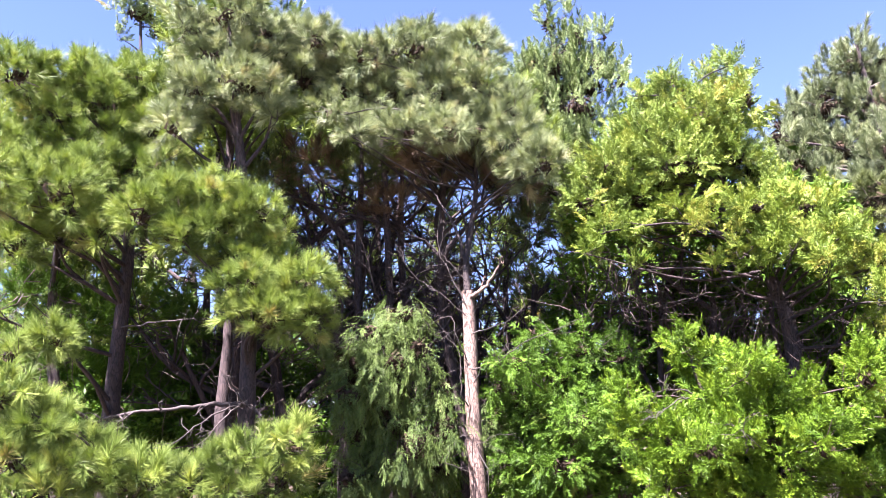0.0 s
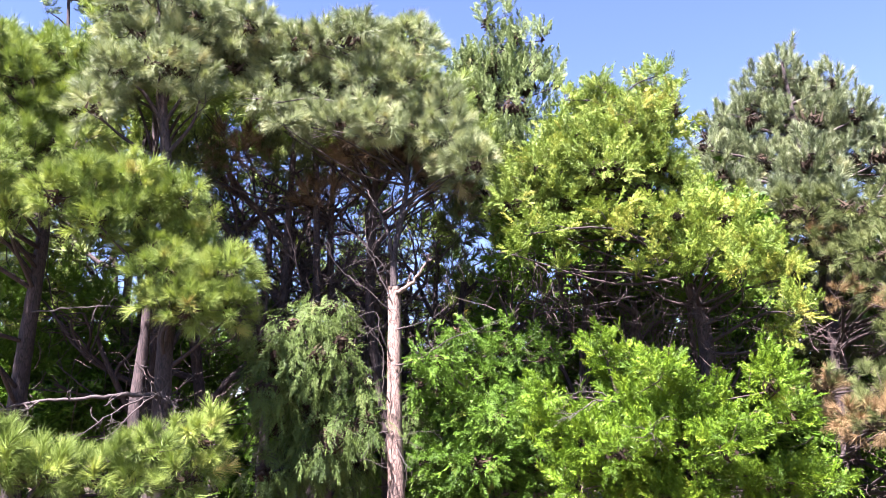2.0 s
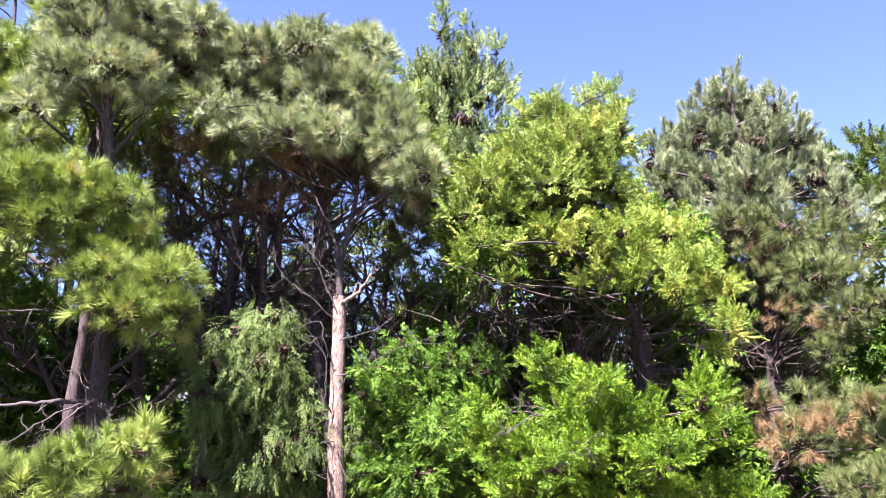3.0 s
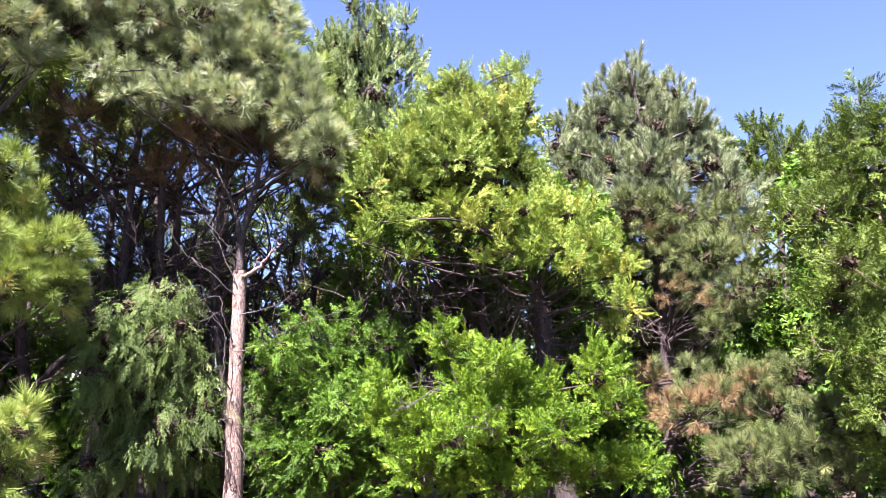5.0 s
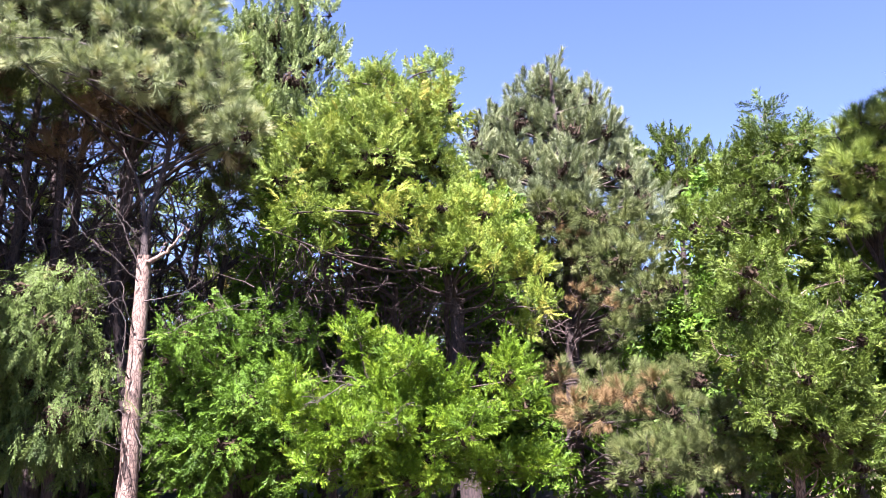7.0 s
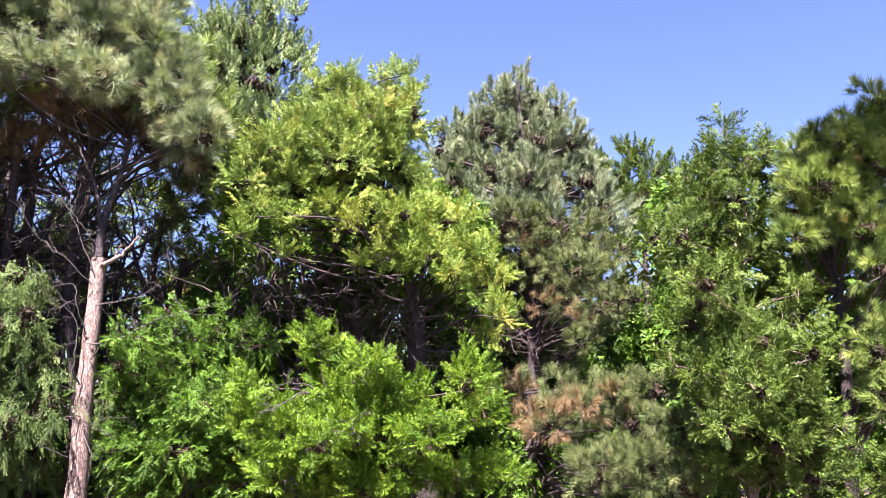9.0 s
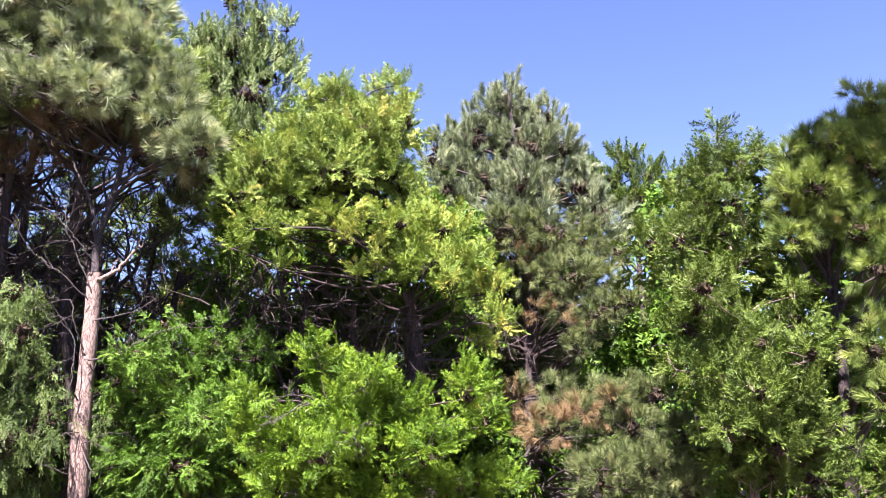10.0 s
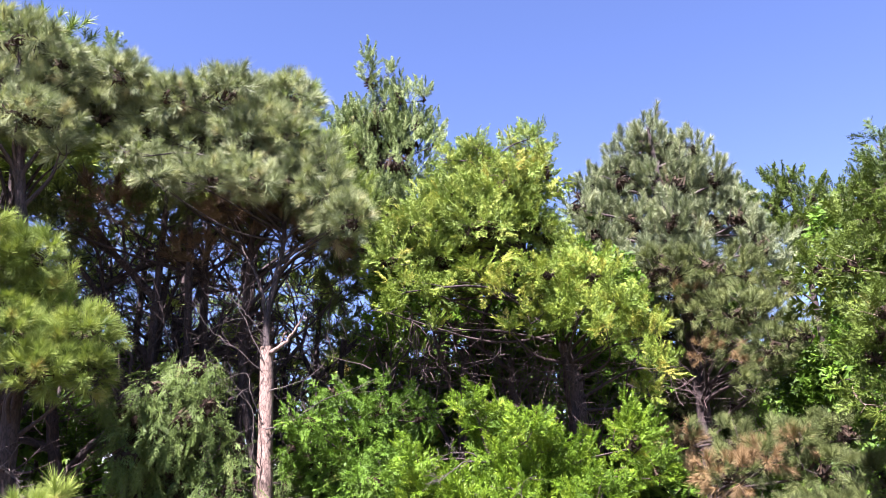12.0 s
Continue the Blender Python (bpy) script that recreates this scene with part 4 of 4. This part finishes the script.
blue_pine, line, rng = tree(
    "blue_pine", "conical blue-grey pine with upright shoots, browned lower branches", "tree", "pines",
    footed((5.17, 10.72, -0.25), (5.13, 10.74, 1.01), (5.10, 10.75, 2.66), (5.02, 10.79, 4.42), (4.92, 10.84, 5.82), (4.85, 10.86, 6.78)), 0.14, 0.02, M_BARK,
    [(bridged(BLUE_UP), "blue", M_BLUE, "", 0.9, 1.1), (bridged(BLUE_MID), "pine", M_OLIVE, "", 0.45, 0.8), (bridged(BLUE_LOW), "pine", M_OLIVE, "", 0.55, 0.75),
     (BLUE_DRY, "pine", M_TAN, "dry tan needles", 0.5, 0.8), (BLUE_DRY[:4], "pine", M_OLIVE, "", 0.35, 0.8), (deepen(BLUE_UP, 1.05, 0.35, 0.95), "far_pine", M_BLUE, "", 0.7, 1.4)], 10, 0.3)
for at, size, count in (((4.83, 9.88, 2.35), (0.6, 0.4, 0.5), 90), ((4.72, 9.49, 0.94), (0.5, 0.4, 0.5), 60)):
    also(blue_pine, "twig_tangle", twig_tangle(at, size, count, rng), "bare brown inner twigs")

right_cypress, line, rng = tree(
    "cypress_tree", "mixed green cypress with a narrow pointed top", "tree", "cypresses",
    footed((5.73, 6.81, 0.37), (5.74, 6.80, 1.81), (5.65, 6.75, 2.98), (5.62, 6.77, 3.85), (5.47, 6.64, 4.69)), 0.06, 0.008, M_PALE,
    [(bridged(RIGHT_UP), "thuja", M_RIGHT, "", 0.6, 0.9), (bridged(RIGHT_LOW), "thuja", M_RIGHT, "", 0.58, 0.9), (deepen(RIGHT_UP[2:], 1.08, 0.25, 0.95), "far_cypress", M_RIGHT, "", 0.8, 1.3), (deepen(RIGHT_LOW[::2], 1.1, 0.0, 0.95), "far_cypress", M_RIGHT, "", 0.8, 1.3)], 12, 0.1, 0.012)

edge_pine, line, rng = tree(
    "pine_tree", "dark pine with a sunlit puff and forked grey trunk", "tree", "pines",
    footed((6.38, 6.21, 0.75), (6.40, 6.19, 1.82), (6.39, 6.19, 2.72), (6.36, 6.22, 3.25), (6.43, 6.00, 3.93), (6.50, 5.79, 4.53)), 0.075, 0.02, M_BARK, [(bridged(EDGE_PINE), "pine", M_PINE, "", 0.65, 0.75), (deepen(EDGE_PINE[:10], 1.1, 0.3, 0.95), "far_pine", M_PINE, "", 1.0, 1.1)], 13)
# out-of-view pine, added so that its crown shades the edge pine
shade_pine, line, rng = tree(
    "pine_tree", "unseen tall pine with a spreading crown, added to shade the end pine", "tree", "pines",
    [(8.4, 3.6, -0.15), (8.3, 3.7, 2.5), (8.0, 4.0, 4.5), (7.2, 4.4, 7.0)], 0.14, 0.04, M_BARK,
    [([(6.1, 4.9, 7.1, 0.8, 0.45), (6.9, 4.6, 7.2, 0.9, 0.45), (5.5, 4.0, 7.6, 0.8, 0.45), (6.4, 3.9, 7.7, 0.9, 0.5), (7.5, 5.0, 6.8, 0.8, 0.5)], "far_deep_pine", M_PINE, "", 1.5, 1.3)], 17)
edge_shrub, line, rng = tree(
    "cypress_shrub", "low green cypress with arching sprays", "shrub", "cypresses",
    footed((5.75, 5.27, 0.66), (5.76, 5.25, 1.11)), 0.03, 0.01, M_TWIG, [(EDGE_SHRUB, "cypress", M_RIGHT, "", 1.0, 1.0)], 14, 0.1, 0.01)

# ---- trees behind ----
leafy, line, rng = tree(
    "cypress_tree", "grey-green cypress top behind the pines", "tree", "cypresses",
    footed((-6.65, 12.89, 0.34), (-6.79, 12.47, 5.14), (-6.97, 12.14, 9.41)), 0.13, 0.02, M_BARK, [(BACK_LEAFY, "brush", M_CEDAR, "", 1.0, 1.1)], 15, 0.1, 0.02)
rear, line, rng = tree(
    "cypress_tree", "green cypress behind the blue-grey pine", "tree", "cypresses",
    footed((7.34, 11.09, 0.13), (7.29, 11.01, 2.79), (7.10, 10.89, 5.92)), 0.11, 0.015, M_BARK, [(RIGHT_BACK, "brush", M_RIGHT, "", 1.0, 1.1)], 16, 0.1, 0.02)


def rear_crown(x, y, low, high, wide, count, seed):
    """Clumps strewn in a tall crown round x, y."""
    r = np.random.default_rng(seed)
    out = []
    for k in range(count):
        s = (k + 0.5) / count
        w = wide * (1.0 - 0.45 * s)
        a, d = r.uniform(0, 6.283), r.uniform(0.1, 0.8) * w
        out.append((x + d * math.cos(a), y + d * math.sin(a), low + (high - low) * s, w * 0.45, (high - low) / count * 1.1 + 0.12))
    return out


def mean_place(clumps):
    return np.array([c[:3] for c in clumps]).mean(0)


for clumps in (FILL_BLUE, FILL_RIGHT, FILL_GOLD, FILL_LEFT):
    x, y, z = mean_place(clumps)
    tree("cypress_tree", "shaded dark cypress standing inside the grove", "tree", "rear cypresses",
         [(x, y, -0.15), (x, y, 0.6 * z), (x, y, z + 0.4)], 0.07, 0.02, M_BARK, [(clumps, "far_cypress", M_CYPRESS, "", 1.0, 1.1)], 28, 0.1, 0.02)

# pines added behind the front crowns to close the roof and shade the grove
for n, clumps in enumerate((deepen(LEFT_PINE[:9], 1.12, 0.05), deepen(FRONT_TOP, 1.12, 0.1), deepen(CANOPY_A[:6], 1.1, 0.12), deepen(CANOPY_A[6:], 1.1, 0.12),
                            deepen(CANOPY_B, 1.1, 0.05), deepen(LEFT_PINE[:9], 1.33, 0.7), deepen(FRONT_TOP, 1.34, 0.7), deepen(CANOPY_A, 1.3, 0.5), deepen(CANOPY_B, 1.3, 0.2), deepen(LEFT_PINE[:9], 1.5, 1.3), deepen(FRONT_TOP, 1.52, 1.4), deepen(CANOPY_A, 1.5, 1.2), ROOF[:6], ROOF[6:])):
    x, y, z = mean_place(clumps)
    root, line, rng = tree(
        "pine_tree", "shaded pine with bare stem and high crown, added to shade the grove", "tree", "rear pines",
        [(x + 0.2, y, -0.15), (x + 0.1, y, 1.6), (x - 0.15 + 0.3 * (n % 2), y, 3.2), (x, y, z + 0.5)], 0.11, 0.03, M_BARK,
        [(clumps, "far_pine" if n < 5 else "far_deep_pine", M_PINE, "", 0.8, 1.3 if n < 5 else 1.6)], 30 + n, 0.9, 0.04)
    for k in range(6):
        also(root, "twig_tangle", twig_tangle((x + rng.uniform(-1, 1), y + rng.uniform(-0.6, 0.6), 1.2 + 0.55 * k), (0.7, 0.5, 0.5), 28, rng, 0.009), "bare dead twigs darkened for shade")

root, line, rng = tree(
    "pine_tree", "half-dead pine with reddish-brown dry needles in deep shade", "tree", "rear pines",
    [(-1.9, 11.0, -0.15), (-1.85, 11.0, 2.0), (-1.95, 10.95, 4.0), (-1.9, 10.9, 5.5)], 0.09, 0.03, M_BARK,
    [(UNDER_DRY[::2], "far_pine", M_PINE_DRY, "dead reddish-brown needles", 0.7, 1.25), (UNDER_DRY[1::2], "far_pine", M_OLIVE, "", 0.7, 1.25)], 61, 0.6, 0.03)
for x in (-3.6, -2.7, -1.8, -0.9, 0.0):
    also(root, "twig_tangle", twig_tangle((x, 10.9, 4.0), (0.5, 0.5, 0.9), 90, rng, 0.010, 0.1), "bare dead twigs darkened for shade")

# low pine added to darken the hollow; darker cypress green stands for deep shade
x, y, z = deepen(LEFT_HOLLOW, 1.12, 0.15)[4][:3]
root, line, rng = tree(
    "pine_tree", "low pine behind the front row, its needles darkened for deep shade", "tree", "rear pines",
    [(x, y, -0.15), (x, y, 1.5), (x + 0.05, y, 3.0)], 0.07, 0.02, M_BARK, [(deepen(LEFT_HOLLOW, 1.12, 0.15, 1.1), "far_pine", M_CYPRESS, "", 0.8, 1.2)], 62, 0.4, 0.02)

# x, y, lowest and highest foliage, half width, clumps: pines with bare stems
for n, (x, y, low, high, wide, count) in enumerate((
        (-6.8, 13.0, 2.6, 5.6, 1.6, 8), (-4.6, 14.6, 2.4, 6.0, 1.7, 9), (-3.0, 13.2, 2.6, 5.6, 1.5, 8), (-1.7, 15.0, 2.8, 6.0, 1.6, 8),
        (-0.4, 13.4, 2.8, 5.4, 1.3, 7), (-8.6, 13.2, 1.8, 5.8, 1.8, 9), (0.9, 14.2, 1.8, 5.6, 1.6, 9), (-5.8, 17.0, 1.6, 5.4, 2.0, 9), (-2.4, 18.0, 1.4, 5.0, 2.0, 9), (-9.5, 16.0, 1.4, 6.0, 2.2, 9), (0.2, 17.0, 1.2, 5.0, 1.8, 9))):
    root, line, rng = tree(
        "pine_tree", "shaded slender pine with bare stem inside the grove", "tree", "rear pines",
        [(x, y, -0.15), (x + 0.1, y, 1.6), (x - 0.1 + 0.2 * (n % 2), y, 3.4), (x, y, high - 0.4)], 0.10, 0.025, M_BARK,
        [(rear_crown(x, y, low, high, wide, count, 40 + n), "far_deep_pine", M_PINE, "", 0.6, 1.8)], 50 + n, 0.6)
    also(root, "twig_tangle", twig_tangle((x, y, 2.6), (0.9, 0.7, 1.5), 110, rng, 0.009), "bare dead twigs darkened for shade")
# dense cypresses
for n, (x, y, low, high, wide, count) in enumerate((
        (1.6, 12.0, 0.4, 5.6, 1.3, 11), (2.7, 11.5, 0.4, 5.4, 1.3, 11), (3.9, 11.6, 0.4, 5.0, 1.3, 11), (5.0, 12.4, 0.3, 4.4, 1.3, 10), (8.6, 10.8, 0.3, 4.6, 1.5, 9),
        (7.6, 10.2, 0.3, 4.0, 1.2, 8), (6.8, 12.6, 0.3, 4.6, 1.5, 9), (9.6, 9.0, 0.3, 4.4, 1.4, 8), (11.0, 8.0, 0.3, 5.0, 1.6, 9), (3.0, 14.5, 0.4, 5.4, 2.0, 10),
        (6.0, 15.5, 0.4, 4.8, 2.2, 10), (9.8, 13.5, 0.4, 5.0, 2.2, 10), (-2.0, 11.0, 0.2, 1.9, 1.2, 6), (-4.4, 11.2, 0.2, 1.8, 1.4, 6), (-6.6, 10.8, 0.2, 1.7, 1.4, 6), (-5.4, 14.6, 0.2, 3.2, 1.7, 7), (-8.4, 14.4, 0.2, 3.4, 1.8, 7), (-3.0, 15.6, 0.2, 3.0, 1.6, 7), (-0.8, 15.8, 0.2, 3.0, 1.6, 7), (-11.5, 15.0, 0.2, 4.0, 2.2, 8), (-7.0, 18.5, 0.2, 3.6, 2.2, 7), (-4.0, 19.5, 0.2, 3.4, 2.2, 7), (-1.0, 20.0, 0.2, 3.2, 2.2, 7), (0.4, 11.2, 0.2, 2.0, 1.1, 6))):
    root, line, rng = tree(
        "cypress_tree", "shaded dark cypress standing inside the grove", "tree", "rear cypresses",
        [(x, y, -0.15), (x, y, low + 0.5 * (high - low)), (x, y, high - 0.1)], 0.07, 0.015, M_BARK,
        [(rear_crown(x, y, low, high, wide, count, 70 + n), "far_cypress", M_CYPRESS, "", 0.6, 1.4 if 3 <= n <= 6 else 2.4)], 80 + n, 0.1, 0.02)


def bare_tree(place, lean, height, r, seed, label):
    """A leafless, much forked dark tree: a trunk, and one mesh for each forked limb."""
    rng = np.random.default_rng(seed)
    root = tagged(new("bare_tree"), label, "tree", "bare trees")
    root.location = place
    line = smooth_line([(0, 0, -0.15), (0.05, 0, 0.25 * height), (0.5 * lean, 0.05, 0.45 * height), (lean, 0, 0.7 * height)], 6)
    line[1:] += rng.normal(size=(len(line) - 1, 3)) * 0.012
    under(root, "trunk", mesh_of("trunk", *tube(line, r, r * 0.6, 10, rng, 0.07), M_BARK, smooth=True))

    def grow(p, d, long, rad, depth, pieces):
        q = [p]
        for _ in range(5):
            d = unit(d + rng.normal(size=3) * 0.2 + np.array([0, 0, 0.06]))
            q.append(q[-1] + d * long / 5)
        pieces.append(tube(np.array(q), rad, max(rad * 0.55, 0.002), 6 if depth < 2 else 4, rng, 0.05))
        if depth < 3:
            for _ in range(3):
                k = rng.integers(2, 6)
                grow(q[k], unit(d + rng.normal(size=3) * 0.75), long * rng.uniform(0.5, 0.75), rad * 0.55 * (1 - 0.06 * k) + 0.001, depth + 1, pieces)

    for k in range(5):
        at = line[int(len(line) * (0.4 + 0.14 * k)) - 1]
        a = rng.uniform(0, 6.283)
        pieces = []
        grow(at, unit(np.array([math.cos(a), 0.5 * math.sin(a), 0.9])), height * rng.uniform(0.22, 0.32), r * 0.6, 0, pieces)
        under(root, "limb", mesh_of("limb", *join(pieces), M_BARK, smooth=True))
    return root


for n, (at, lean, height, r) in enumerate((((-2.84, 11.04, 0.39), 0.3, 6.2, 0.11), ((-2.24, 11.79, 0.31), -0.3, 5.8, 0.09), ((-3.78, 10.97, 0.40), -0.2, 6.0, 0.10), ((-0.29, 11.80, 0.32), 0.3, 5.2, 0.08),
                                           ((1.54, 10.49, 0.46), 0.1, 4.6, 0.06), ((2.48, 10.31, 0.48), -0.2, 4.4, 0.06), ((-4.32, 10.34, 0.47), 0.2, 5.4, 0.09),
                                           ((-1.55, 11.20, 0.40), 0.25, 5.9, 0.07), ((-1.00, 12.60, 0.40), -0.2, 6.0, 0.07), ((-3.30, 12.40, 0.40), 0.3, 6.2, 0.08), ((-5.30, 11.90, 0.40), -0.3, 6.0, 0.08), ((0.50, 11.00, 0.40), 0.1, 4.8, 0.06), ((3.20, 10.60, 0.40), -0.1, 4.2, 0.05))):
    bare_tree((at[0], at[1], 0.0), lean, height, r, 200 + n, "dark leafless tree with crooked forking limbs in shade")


def far_woods():
    """A distant belt of trees round the grove, one mass of leafy clumps."""
    r = np.random.default_rng(99)
    verts, faces, tones, at = [], [], [], 0
    for k in range(40):
        a = radians(-62 + 124 * (k + r.random()) / 40)
        d, top = r.uniform(25, 33), r.uniform(3.2, 4.8)
        for z in np.arange(0.5, top, 1.5):
            me = clump_mesh("woods", (d * math.sin(a), d * math.cos(a), z, r.uniform(1.3, 1.9), 1.1), "far_cypress", M_CYPRESS, r, 0.35, 5.0)
            n, m = len(me.vertices), len(me.polygons)
            v, f, t = np.empty(n * 3, np.float32), np.empty(m * 3, np.int32), np.empty(n, np.float32)
            me.vertices.foreach_get("co", v)
            me.loops.foreach_get("vertex_index", f)
            me.attributes["tone"].data.foreach_get("value", t)
            verts.append(v.reshape(-1, 3))
            faces.append(f.reshape(-1, 3) + at)
            tones.append(t)
            at += n
            bpy.data.meshes.remove(me)
    me = mesh_of("far_woods", np.concatenate(verts), np.concatenate(faces), M_CYPRESS, np.concatenate(tones))
    tagged(new("far_woods", me), "distant belt of dark green trees behind the grove", "trees", kind="stuff")


far_woods()
